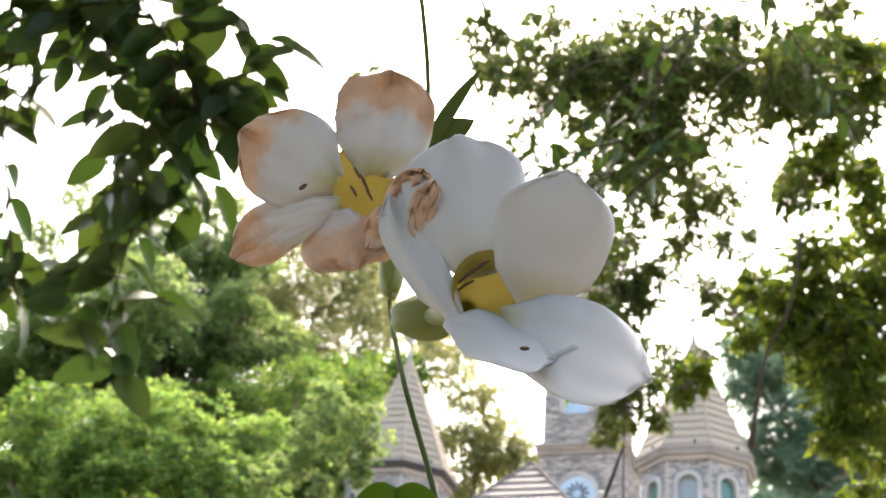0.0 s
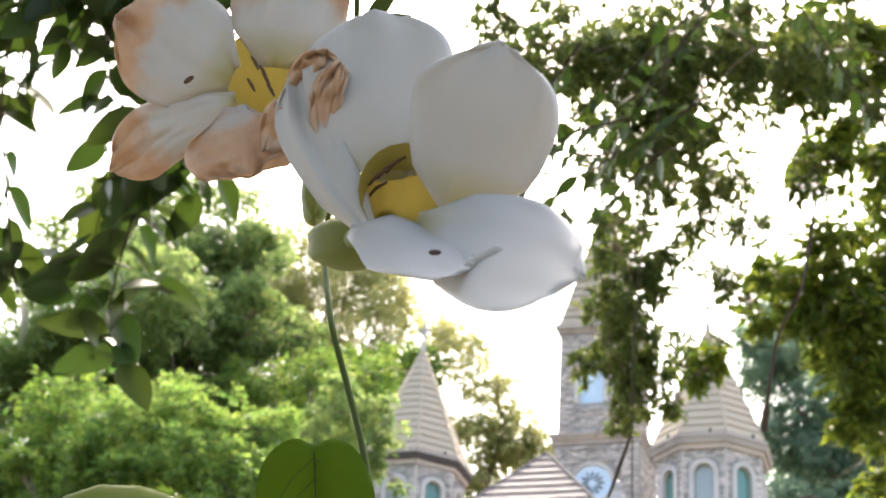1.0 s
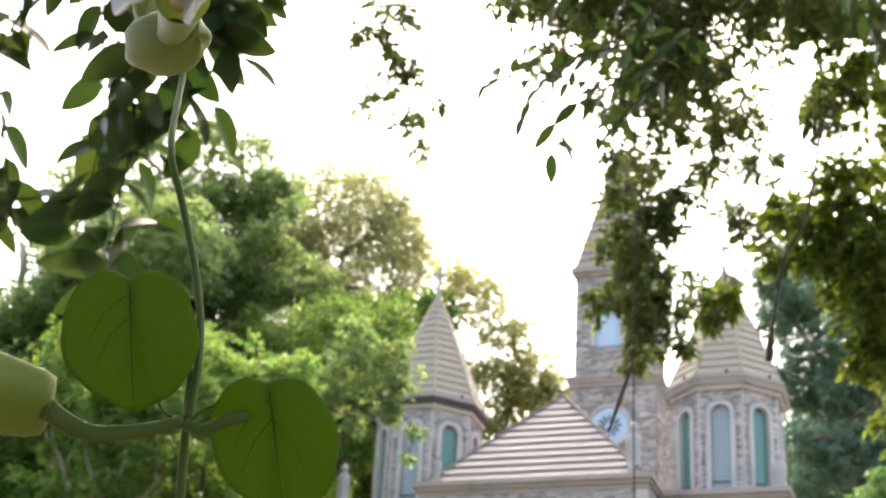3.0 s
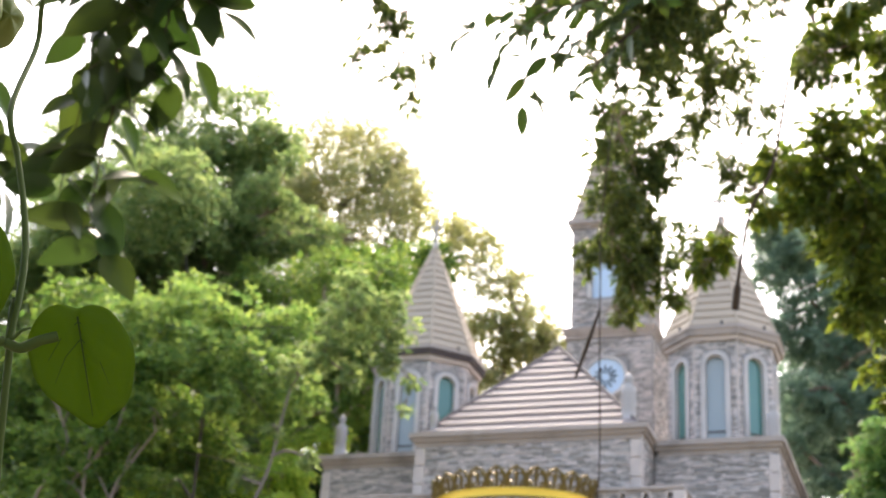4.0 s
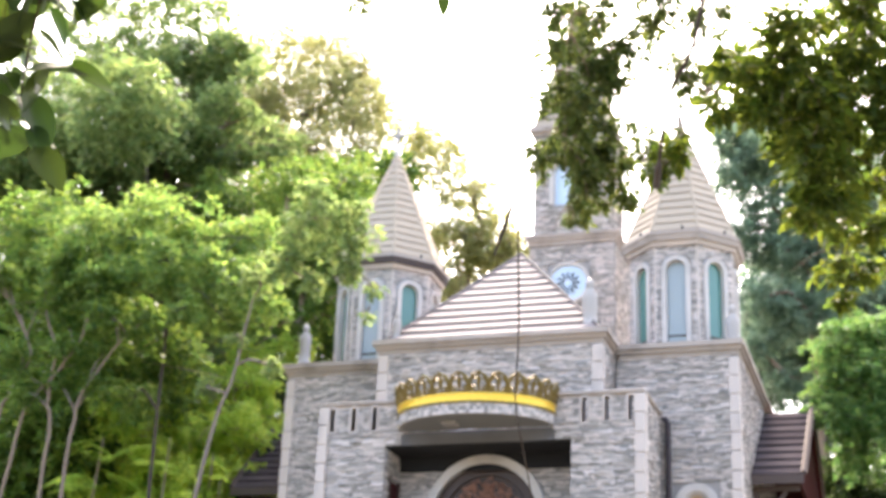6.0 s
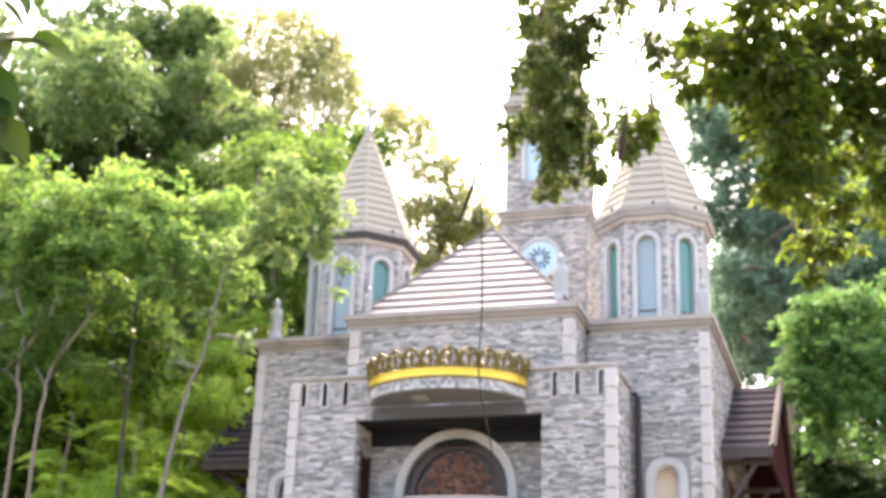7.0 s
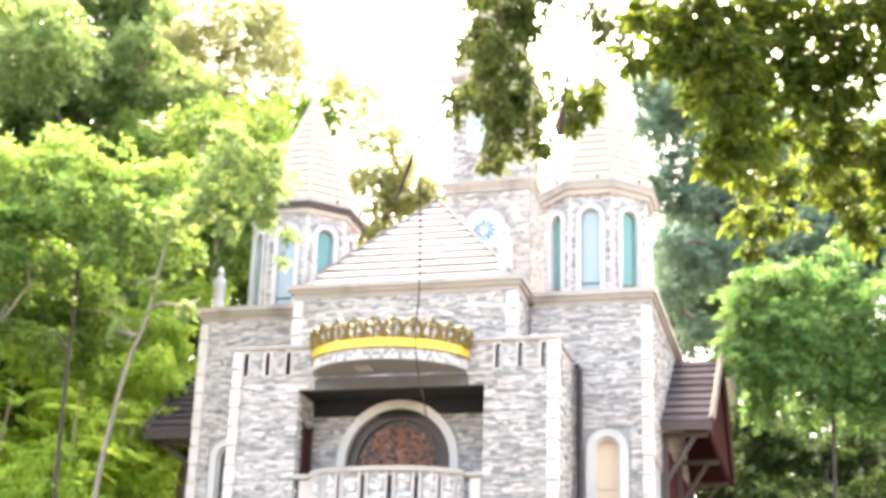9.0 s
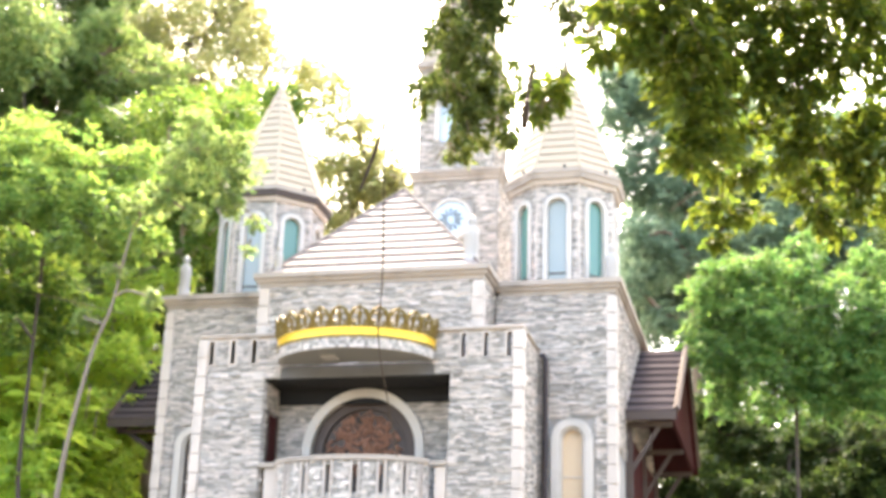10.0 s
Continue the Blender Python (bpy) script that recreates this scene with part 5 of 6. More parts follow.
v, f = leaf_cloud([(p[0], p[1], p[2], 0.28) for p in THICKET_TOPS], 3400, 0.12, np.random.default_rng(57))
ob = new("crown", fast_mesh("crown", v, f, LEAF_MID))
ob.parent = thicket
tagged(ob, kind="stuff")

# overhanging trees whose branches reach into the view from beside it
tree("overhanging_tree", (11.5, -13.0), OVERR + CORE + WISPS + HANG + HANGB + wood_blobs(61, 4.2, 6.8, -13.4, -11.2, 8.3, 10.0, 18, 0.12, 0.24), LEAF_HANG, 5600, 0.09, 31, BARK, "dark fine-leaved branches hanging in front of the chapel", 0.3, droop=0.8, fringe=0.75,
     bough=[(11.5, -13.0, -0.1), (11.3, -12.9, 5.0), (9.8, -12.7, 10.2), (7.0, -12.4, 11.3), (4.6, -12.3, 11.0), (3.2, -12.6, 10.6)])
tree("overhanging_tree", (13.0, -9.5), OVERFR + OVERFRB + OVERFRC, LEAF_OLIVE, 3700, 0.14, 32, BARK, "olive-green feathery branches arching over", 0.3, droop=0.7, fringe=0.7,
     bough=[(13.0, -9.5, -0.1), (12.8, -9.6, 5.0), (11.2, -10.0, 9.6), (8.6, -10.3, 10.8), (6.6, -10.6, 10.6), (5.4, -10.8, 10.4)])



def frond_mesh(length, pairs, rng):
    """A drooping feathery frond along +x: a rib with paired narrow leaflets."""
    bm = bmesh.new()
    rib = [Vector((length * t, 0, 0.16 * length * math.sin(t * 2.2) - 0.3 * length * t * t)) for t in (k / 10 for k in range(11))]
    tube(bm, rib, [0.006 - 0.0004 * k for k in range(11)], 4)
    for k in range(pairs):
        t = 0.12 + 0.86 * k / (pairs - 1)
        p = rib[int(t * 10)].lerp(rib[min(10, int(t * 10) + 1)], t * 10 % 1)
        w = length * 0.42 * math.sin(math.pi * (0.15 + 0.8 * t)) * rng.uniform(0.85, 1.1)
        for sd in (-1, 1):
            d = Vector((0.45, sd, -0.25 + rng.uniform(-0.12, 0.12))).normalized()
            a = Vector((1, 0, 0)) * w * 0.1
            v = [bm.verts.new(q) for q in (p, p + d * w * 0.5 - a, p + d * w, p + d * w * 0.5 + a)]
            bm.faces.new(v)
    me = bpy.data.meshes.new("frond")
    bm.to_mesh(me); bm.free()
    me.materials.append(LEAF_BRIGHT)
    return me


rf = random.Random(77)
FRONDS = [frond_mesh(l, 15, rf) for l in (0.7, 0.85, 1.0, 0.6)]
for foot in ((-6.7, 1.4), (-7.6, 0.6), (-6.4, 2.6), (-8.3, 1.6)):
    young = empty("feathery_tree", pose(foot[0], foot[1], 0), label="young tree with layered feathery bright green fronds", category="tree", group="young feathery trees")
    top = rf.uniform(7.6, 8.8)
    bm = bmesh.new()
    tube(bm, curve_points([(0, 0, -0.1), (rf.uniform(-0.2, 0.2), 0, top * 0.5), (rf.uniform(-0.3, 0.3), 0, top)], 8), [0.05 - 0.0022 * k for k in range(17)], 7)
    part("trunk", bm, BARK_PALE, young, smooth=True)
    for k in range(26):
        z = top - 0.13 * k - rf.uniform(0, 0.08)
        q = pose(rf.uniform(-0.1, 0.1), rf.uniform(-0.1, 0.1), z, rf.uniform(-12, 12), rf.uniform(-8, 22), rf.uniform(0, 360))
        piece("frond", rf.choice(FRONDS), young, q @ Matrix.Diagonal((1.15, 1.15, 1.15, 1)))


for seed, foot, args, mat in (
        (41, (-15.0, 15.0), (-20, -11, 13, 17, 5.0, 19.0, 30, 1.3, 2.1), LEAF_MID),
        (42, (-9.5, 18.0), (-12, -6.5, 16, 20, 4.5, 15.5, 24, 1.0, 1.7), LEAF_DARK),
        (43, (-12.5, 3.0), (-14, -7.6, 1, 5, 2.5, 12.6, 34, 0.9, 1.5), LEAF_MID),
        (44, (9.5, 24.0), (2.0, 14.5, 22, 26, 4.0, 24.5, 70, 1.1, 1.9), LEAF_HAZE),
        (45, (12.0, 12.0), (9.8, 15, 10, 15, 2.0, 14.5, 26, 0.9, 1.6), LEAF_DARK),
        (46, (6.8, 14.5), (4.3, 9.5, 13, 16, 3.0, 11.0, 20, 0.8, 1.3), LEAF_MID),
        (48, (-8.3, 11.0), (-10.8, -5.4, 10, 12.5, 9.0, 18.2, 36, 0.7, 1.2), LEAF_MID),
        (49, (-14.5, 7.0), (-18, -10.3, 5, 9, 6.0, 18.3, 44, 1.0, 1.6), LEAF_SUN),
        (50, (9.5, 17.0), (7.0, 13.5, 15, 19, 9.0, 19.5, 40, 0.8, 1.4), LEAF_HAZE),
        (47, (-8.6, 5.5), (-10.5, -6.6, 5, 8, 2.5, 8.6, 22, 0.7, 1.2), LEAF_BRIGHT)):
    tree("woodland_tree", foot, wood_blobs(seed, *args), mat, 1500, 0.2, seed, BARK, "dense green woodland tree on the slope behind", 0.25)


def leaf_shape(length, width, fold=0.2, curl=0.15, n=8):
    """One pointed leaf with a folded midrib, lying along +x."""
    bm = bmesh.new()
    rows = []
    for i in range(n + 1):
        t = i / n
        w = width * (math.sin(math.pi * min(1, t ** 0.8)) ** 0.75) / 2 if 0 < i < n else 0.0006
        z = -curl * length * t * t
        rows.append([bm.verts.new((t * length, s * w, z + fold * w * abs(s))) for s in (-1, -0.5, 0, 0.5, 1)])
    for a, b in zip(rows, rows[1:]):
        for k in range(4):
            bm.faces.new((a[k], a[k + 1], b[k + 1], b[k]))
    me = bpy.data.meshes.new("leaf")
    bm.to_mesh(me); bm.free()
    me.materials.append(LEAF_NEAR)
    me.shade_smooth()
    return me


NEAR_LEAVES = [leaf_shape(l, w, f, c) for l, w, f, c in ((0.19, 0.095, 0.25, 0.2), (0.16, 0.085, 0.15, 0.35), (0.2, 0.105, 0.3, 0.1), (0.14, 0.075, 0.2, 0.4))]
SMALL_LEAVES = [leaf_shape(l, w, f, c) for l, w, f, c in ((0.07, 0.028, 0.2, 0.15), (0.06, 0.026, 0.3, 0.3), (0.08, 0.032, 0.15, 0.1))]


def spray(parent, ctrl, meshes, step, rng, r=0.008, side=(1, 0.3, 0), jitter=0.5, twig=TWIG):
    """A thin branch with leaves set alternately along it."""
    pts = curve_points(ctrl, 12)
    bm = bmesh.new()
    tube(bm, pts, [r * (1 - 0.7 * i / (len(pts) - 1)) for i in range(len(pts))], 6)
    part("branchlet", bm, twig, parent, smooth=True)
    acc, flip = 0.0, 1
    for a, b in zip(pts, pts[1:]):
        acc += (b - a).length
        if acc > step:
            acc = 0.0
            flip = -flip
            d = (b - a).normalized()
            out = (d * 0.5 + Vector(side).normalized() * flip + Vector((rng.gauss(0, jitter), rng.gauss(0, jitter), rng.gauss(-0.35, jitter)))).normalized()
            q = out.to_track_quat("X", "Z") @ Euler((rng.uniform(-0.9, 0.9), 0, 0)).to_quaternion()
            sc = rng.uniform(0.7, 1.2)
            piece("leaf", rng.choice(meshes), parent, Matrix.LocRotScale(b + out * 0.01, q, (sc, sc, sc)))


rb = random.Random(9)
near_tree = empty("overhanging_tree", label="glossy broad-leaved branches hanging close to the viewer", category="tree")
bm = bmesh.new()
tr_pts = curve_points([(0.6, -20.6, -0.1), (0.8, -20.4, 2.5), (1.6, -20.2, 4.6), (3.2, -20.0, 5.3), (4.5, -19.9, 5.0)], 10)
tube(bm, tr_pts, [0.2 - 0.17 * i / (len(tr_pts) - 1) for i in range(len(tr_pts))], 10)
part("trunk", bm, BARK, near_tree, smooth=True)
for ctrl in (
        [(4.4, -19.95, 4.95), (4.52, -19.8, 4.6), (4.66, -19.68, 4.3), (4.6, -19.55, 4.05), (4.55, -19.45, 3.85)],
        [(4.45, -19.9, 4.9), (4.45, -19.8, 4.55), (4.42, -19.65, 4.25), (4.38, -19.5, 3.95), (4.3, -19.4, 3.72)],
        [(4.5, -19.9, 4.95), (4.75, -19.7, 4.62), (4.85, -19.6, 4.4), (4.95, -19.55, 4.25)],
        [(4.3, -19.95, 4.95), (4.25, -19.85, 4.6), (4.1, -19.7, 4.35), (4.0, -19.6, 4.2)],
        [(4.2, -19.9, 4.9), (4.05, -19.7, 4.3), (4.05, -19.55, 3.95), (4.1, -19.5, 3.7), (4.12, -19.45, 3.6)],
        [(4.45, -19.6, 4.2), (4.5, -19.5, 3.95), (4.42, -19.4, 3.7), (4.38, -19.35, 3.5)],
        [(4.6, -19.7, 4.5), (4.72, -19.62, 4.22), (4.68, -19.55, 4.0)],
        [(4.35, -19.8, 4.6), (4.55, -19.7, 4.35), (4.62, -19.6, 4.15)],
        [(4.5, -19.8, 4.7), (4.3, -19.7, 4.5), (4.2, -19.65, 4.38)]):
    spray(near_tree, ctrl, NEAR_LEAVES, 0.04, rb, 0.007)
    cp = curve_points(ctrl, 12)
    for _ in range(3):
        s0 = cp[rb.randrange(len(cp) // 4, len(cp))]
        out = Vector((rb.uniform(-1, 1), rb.uniform(-0.4, 0.4), rb.uniform(-0.5, 0.5))).normalized() * rb.uniform(0.15, 0.3)
        spray(near_tree, [s0, s0 + out * 0.5 + Vector((0, 0, 0.02)), s0 + out - Vector((0, 0, 0.04))], NEAR_LEAVES, 0.04, rb, 0.004)

# unseen crown clumps, added to keep sun and sky off the flowers
v, f = leaf_cloud(wood_blobs(51, -2.0, 7.0, -33.0, -25.0, 6.0, 10.0, 26, 1.0, 1.6) + wood_blobs(52, -2.0, 3.0, -25.0, -21.5, 6.0, 10.0, 14, 0.9, 1.4) + wood_blobs(54, 4.4, 7.6, -20.4, -18.6, 6.9, 8.2, 20, 0.6, 0.9), 1300, 0.2, np.random.default_rng(51))
ob = new("crown", fast_mesh("crown", v, f, LEAF_NEAR))
ob.parent = near_tree
tagged(ob, kind="stuff")
right_tree = empty("overhanging_tree", label="small-leaved dark branches reaching across the sky", category="tree")
bm = bmesh.new()
tr_pts = curve_points([(10.2, -18.6, -0.1), (10.0, -18.7, 2.6), (9.0, -18.9, 4.4), (7.4, -19.3, 4.75), (6.5, -19.6, 4.4)], 10)
tube(bm, tr_pts, [0.16 - 0.14 * i / (len(tr_pts) - 1) for i in range(len(tr_pts))], 10)
part("trunk", bm, BARK, right_tree, smooth=True)
# clumps behind the viewer, never in view, added to dim the flowers
v, f = leaf_cloud(wood_blobs(53, 7.0, 15.0, -33.0, -25.0, 6.0, 10.0, 26, 1.0, 1.6), 1300, 0.2, np.random.default_rng(53))
ob = new("crown", fast_mesh("crown", v, f, LEAF_NEAR))
ob.parent = right_tree
tagged(ob, kind="stuff")
for ctrl in (
        [(6.353, -20.020, 3.643), (6.189, -20.004, 3.549), (6.069, -20.017, 3.534), (5.952, -20.048, 3.555), (5.830, -20.060, 3.540)],
        [(6.259, -20.018, 3.578), (6.122, -20.007, 3.509), (6.025, -19.995, 3.466), (5.980, -19.946, 3.391)],
        [(6.280, -19.992, 3.544), (6.182, -19.968, 3.478), (6.121, -19.931, 3.414)],
        [(6.186, -20.055, 3.596), (6.052, -20.063, 3.563), (5.966, -20.041, 3.509), (5.931, -20.009, 3.470)],
        [(6.101, -20.174, 3.753), (6.026, -20.136, 3.678), (5.972, -20.111, 3.639), (5.944, -20.077, 3.602)],
        [(6.45, -19.62, 4.4), (6.2, -19.68, 4.0), (5.98, -19.68, 3.82), (5.77, -19.74, 3.76)],
        [(6.4, -19.62, 4.35), (6.15, -19.64, 3.95), (6.05, -19.6, 3.75), (6.0, -19.58, 3.64)],
        [(6.35, -19.62, 4.3), (6.1, -19.66, 4.02), (5.95, -19.66, 3.9), (5.88, -19.68, 3.86)],
        [(6.5, -19.6, 4.4), (6.6, -19.4, 4.3), (6.68, -19.2, 4.25), (6.74, -19.1, 4.15)]):
    spray(right_tree, ctrl, SMALL_LEAVES, 0.016, rb, 0.004, (0.5, 0.2, 0.8), 0.4)
bm = bmesh.new()
pts = curve_points([(6.6, -19.75, 3.5), (6.551, -19.726, 3.274), (6.491, -19.69, 3.177), (6.454, -19.632, 3.058), (6.432, -19.583, 2.965)], 6)
tube(bm, pts, [0.004 + (0.005 if i > len(pts) - 5 else 0) for i in range(len(pts))], 6)
part("bare_twig", bm, TWIG, right_tree)
bm = bmesh.new()
tube(bm, curve_points([(6.3, -19.9, 4.3), (6.2, -19.96, 3.2), (6.189, -19.968, 2.86), (6.166, -19.854, 2.524), (6.149, -19.807, 2.38), (6.164, -19.753, 2.237), (6.177, -19.71, 2.127)], 8), 0.0016, 5)
tube(bm, [(6.124, -19.922, 2.685), (6.15, -19.93, 2.75), (6.187, -19.96, 2.83)], [0.003, 0.005, 0.003], 5)
part("dangling_thread", bm, TWIG, right_tree, "thin dangling aerial thread")

# ---------------------------------------------------------------- flowering vine close to the viewer
# flower frame: x right, y up, z towards the viewer; unit K is one sixth of a millimetre
K = 0.44 / 2600
vine = empty("flowering_vine", label="hanging vine with two wilting white flowers, leaves and a bud", category="vine")
FLOWERS = pose(6.6668, -22.6822, 1.7818, 119.216, -4.059, 16.989)


def fk(p):
    """A place in the flower frame, in metres: the plan narrows as it comes nearer, like the cone of a funnel."""
    p = Vector(p)
    n = 1 - p.z / 2600
    return Vector((p.x * n, p.y * n, p.z)) * K



def petal(parent, base, tip, width, bulge=30, lift=0, side=0.0, wither=0.0, frill=6, seed=0, z0=0, z1=0, blunt=0.62, flush=0.25, curl=0, roll=0):
    """A broad petal from base to tip; bulge bows it to the viewer, wither browns its rim."""
    rng = random.Random(seed)
    n, m = 26, 20
    b, t = Vector((*base, z0)), Vector((*tip, z1))
    ax = t - b
    d = ax.normalized()
    pr = Vector((-d.y, d.x, 0)).normalized()
    bm = bmesh.new()
    wl, fl = bm.verts.layers.float.new("wither"), bm.verts.layers.float.new("flush")
    rows = []
    ph = rng.uniform(0, 6)
    for i in range(n + 1):
        u = 1 - (1 - i / n) ** 1.7
        w = width / 2 * max(0.002, (1 - abs(2 * u - 1) ** 3.0 if u > 0.5 else 1.0)) ** 0.5 * (0.56 + 0.44 * math.sin(math.pi / 2 * min(1, u / blunt)))
        w *= min(1.0, 0.42 + u / 0.4)
        w *= 1 + 0.06 * math.sin(u * 6 + seed * 1.7)
        row = []
        for j in range(m + 1):
            v = 2 * j / m - 1
            fade = min(1.0, (1 - u) * 10)
            rim = max(abs(v) ** 3, u ** 6) * fade
            p = b + ax * (u * (1 - 0.06 * abs(v) ** 2 * u)) + pr * (w * v + side * math.sin(u * math.pi))
            z = bulge * (0.45 * math.sin(u * math.pi * 0.9) * (1 - 0.5 * v * v) - 0.08 * u * math.exp(-(v * 5) ** 2)) + lift * u * u
            z += frill * rim * math.sin(v * 7 + u * 9 + ph) + 9 * noise.noise((u * 2.2 + seed, v * 1.6 * fade, 0.3)) + 3 * (u + 0.3) * fade * math.sin(v * 8 + ph + 2 * u) + 14 * min(1.3, wither) * u * noise.noise((u * 7 + seed, v * 6, 0.7))
            z -= 10 * max(abs(v) ** 4, u ** 5)
            z -= curl * max(0, u - 0.75) ** 2 * 16
            z += roll * v * min(1, u * 2) * fade
            p += d * frill * rim * (0.5 * math.sin(v * 7 + ph * 2) + 1.3 * noise.noise((v * 5, seed * 2.1, u * 4)))
            p.z += z
            q = bm.verts.new(fk(p))
            q[wl] = max(0.0, min(1.0, wither * (0.25 + 0.9 * (u ** 2.2) + 0.25 * (abs(v) ** 4) * u)))
            q[fl] = max(0.0, min(1.0, (flush - u) / max(flush, 0.01))) ** 0.8 * (1 - 0.85 * v * v) if flush else 0.0
            row.append(q)
        rows.append(row)
    for a, c in zip(rows, rows[1:]):
        for j in range(m):
            bm.faces.new((a[j], a[j + 1], c[j + 1], c[j]))
    ob = part("petal", bm, PETAL, parent, smooth=True)
    so = ob.modifiers.new("thickness", "SOLIDIFY")
    so.thickness = 0.0005
    return ob


def cup(parent, name, mouth, deep, r0, r1, squash, mat, label=""):
    """A funnel from a wide mouth to a narrow deep end."""
    bm = bmesh.new()
    a, b = Vector(mouth), Vector(deep)
    rings = []
    for i in range(9):
        t = i / 8
        c = a.lerp(b, t)
        r = r0 + (r1 - r0) * (t ** 0.7)
        rings.append([bm.verts.new(fk((c.x + r * math.cos(k * math.pi / 10), c.y + r * squash * math.sin(k * math.pi / 10), c.z))) for k in range(20)])
    for p, q in zip(rings, rings[1:]):
        for k in range(20):
            bm.faces.new((p[k], p[(k + 1) % 20], q[(k + 1) % 20], q[k]))
    bm.faces.new(rings[-1])
    return part(name, bm, mat, parent, label, smooth=True)


def ovoid(parent, name, c, axes, mat, label="", rot=(0, 0, 0), ridges=0):
    bm = bmesh.new()
    bmesh.ops.create_uvsphere(bm, u_segments=24, v_segments=16, radius=1)
    for v in bm.verts:
        k = 1 + (0.05 * math.cos(math.atan2(v.co.y, v.co.x) * ridges) if ridges else 0) + 0.03 * noise.noise(v.co * 2)
        v.co = Vector((v.co.x * axes[0] * k, v.co.y * axes[1] * k, v.co.z * axes[2] * k))
    bm.transform(Euler([radians(a) for a in rot]).to_matrix().to_4x4())
    for v in bm.verts:
        v.co = fk(v.co + Vector(c))
    return part(name, bm, mat, parent, label, smooth=True)


def px(x, y):
    """Plan of the flowers on a grid whose origin is at (784, 441), y down."""
    return (x - 784, 441 - y)


def fresh_flower():
    f = empty("flower", FLOWERS); f.parent = vine
    f["label"] = "open white flower with a yellow throat"
    petal(f, px(846, 492), px(806, 238), 228, 44, 0, 0, 0.0, 7, 1, -20, -130, 0.5, 0.22)
    petal(f, px(944, 552), px(1006, 300), 206, 46, 10, 0, 0.0, 8, 2, 40, 60, 0.5, 0.3)
    petal(f, px(880, 560), px(1152, 674), 172, 34, 30, 0, 0.05, 12, 3, 60, 590, 0.6, 0.16, roll=-130)
    petal(f, px(786, 570), px(985, 640), 86, 20, 30, 0, 0.0, 5, 4, 60, 330, 0.35, 0.0, roll=-110)
    petal(f, px(815, 572), px(690, 330), 96, 24, 0, 14, 0.35, 8, 5, 40, -110, 0.8, 0.0, curl=4)
    cup(f, "throat", (*px(866, 510), 34), (*px(822, 552), -170), 68, 14, 1.0, THROAT, "yellow throat of the flower")
    for k, (x, y) in enumerate(((826, 488), (838, 478), (850, 470), (890, 436), (822, 505))):
        bm = bmesh.new()
        p = Vector((*px(x, y), 34 - 6 * k))
        tube(bm, [fk(q) for q in (p + Vector((-14, -12, -30)), p, p + Vector((16, 8, 6)))], [2 * K, 3 * K, 2 * K], 6)
        part("stamen", bm, ANTHER if k != 3 else BUD_GREEN, f)
    ovoid(f, "calyx", (*px(752, 562), -440), (43, 42, 88), BUD_GREEN, "swollen green calyx", (0, 35, 0), 5)
    cup(f, "corolla_tube", (*px(824, 550), -160), (*px(752, 562), -450), 34, 16, 0.9, BUD_GREEN, "yellowish tube behind the petals")
    ovoid(f, "speck", (*px(928, 617), 330), (9, 4, 4), ANTHER)
    bm = bmesh.new()
    tube(bm, [fk((*px(x, y), 330 + k * 6)) for k, (x, y) in enumerate(((965, 642), (990, 628), (1015, 618), (1035, 630), (1030, 645)))], [4 * K, 8 * K, 10 * K, 8 * K, 3 * K], 8)
    part("petal_fold", bm, PETAL, f, smooth=True)


def wilted_flower():
    f = empty("flower", FLOWERS); f.parent = vine
    f["label"] = "wilting white flower with browned petal rims"
    petal(f, px(596, 326), px(424, 232), 178, 52, 10, 0, 0.8, 9, 11, -262, -320, 0.6, 0.26, curl=-30)
    petal(f, px(664, 312), px(695, 124), 186, 56, 8, 0, 0.9, 11, 12, -262, -330, 0.6, 0.3, curl=-40)
    petal(f, px(604, 360), px(408, 456), 98, 18, 10, -12, 0.8, 7, 13, -240, -350, 0.8, 0.1)
    petal(f, px(604, 372), px(628, 480), 168, 40, 20, 0, 1.9, 14, 14, -200, -150, 0.6, 0.0, curl=10)
    petal(f, px(700, 402), px(750, 300), 88, 30, 20, 0, 1.5, 12, 15, -150, -90, 0.65, 0.0)
    petal(f, px(745, 436), px(768, 318), 48, 20, 8, 10, 2.0, 8, 16, -60, -50, 0.6, 0.0)
    petal(f, px(655, 440), px(702, 376), 70, 24, 8, 0, 2.0, 12, 17, -140, -110, 0.6, 0.0)
    cup(f, "throat", (*px(636, 330), -282), (*px(664, 404), -420), 62, 10, 1.2, THROAT, "yellow throat of the flower")
    for k, (x, y) in enumerate(((632, 306), (626, 338), (648, 330), (654, 345), (643, 318))):
        bm = bmesh.new()
        p = Vector((*px(x, y), -232 - 4 * k))
        tube(bm, [fk(q) for q in (p + Vector((-6, 9, -8)), p, p + Vector((5, -10, 6)))], [1.8 * K, 3 * K, 1.8 * K], 6)
        part("stamen", bm, ANTHER, f)
    ovoid(f, "calyx", (*px(692, 484), -700), (22, 42, 60), BUD_GREEN, "green calyx", (30, 0, 0), 5)
    ovoid(f, "speck", (*px(536, 331), -215), (9, 4, 3), ANTHER, "", (0, 0, 35))


fresh_flower()
wilted_flower()


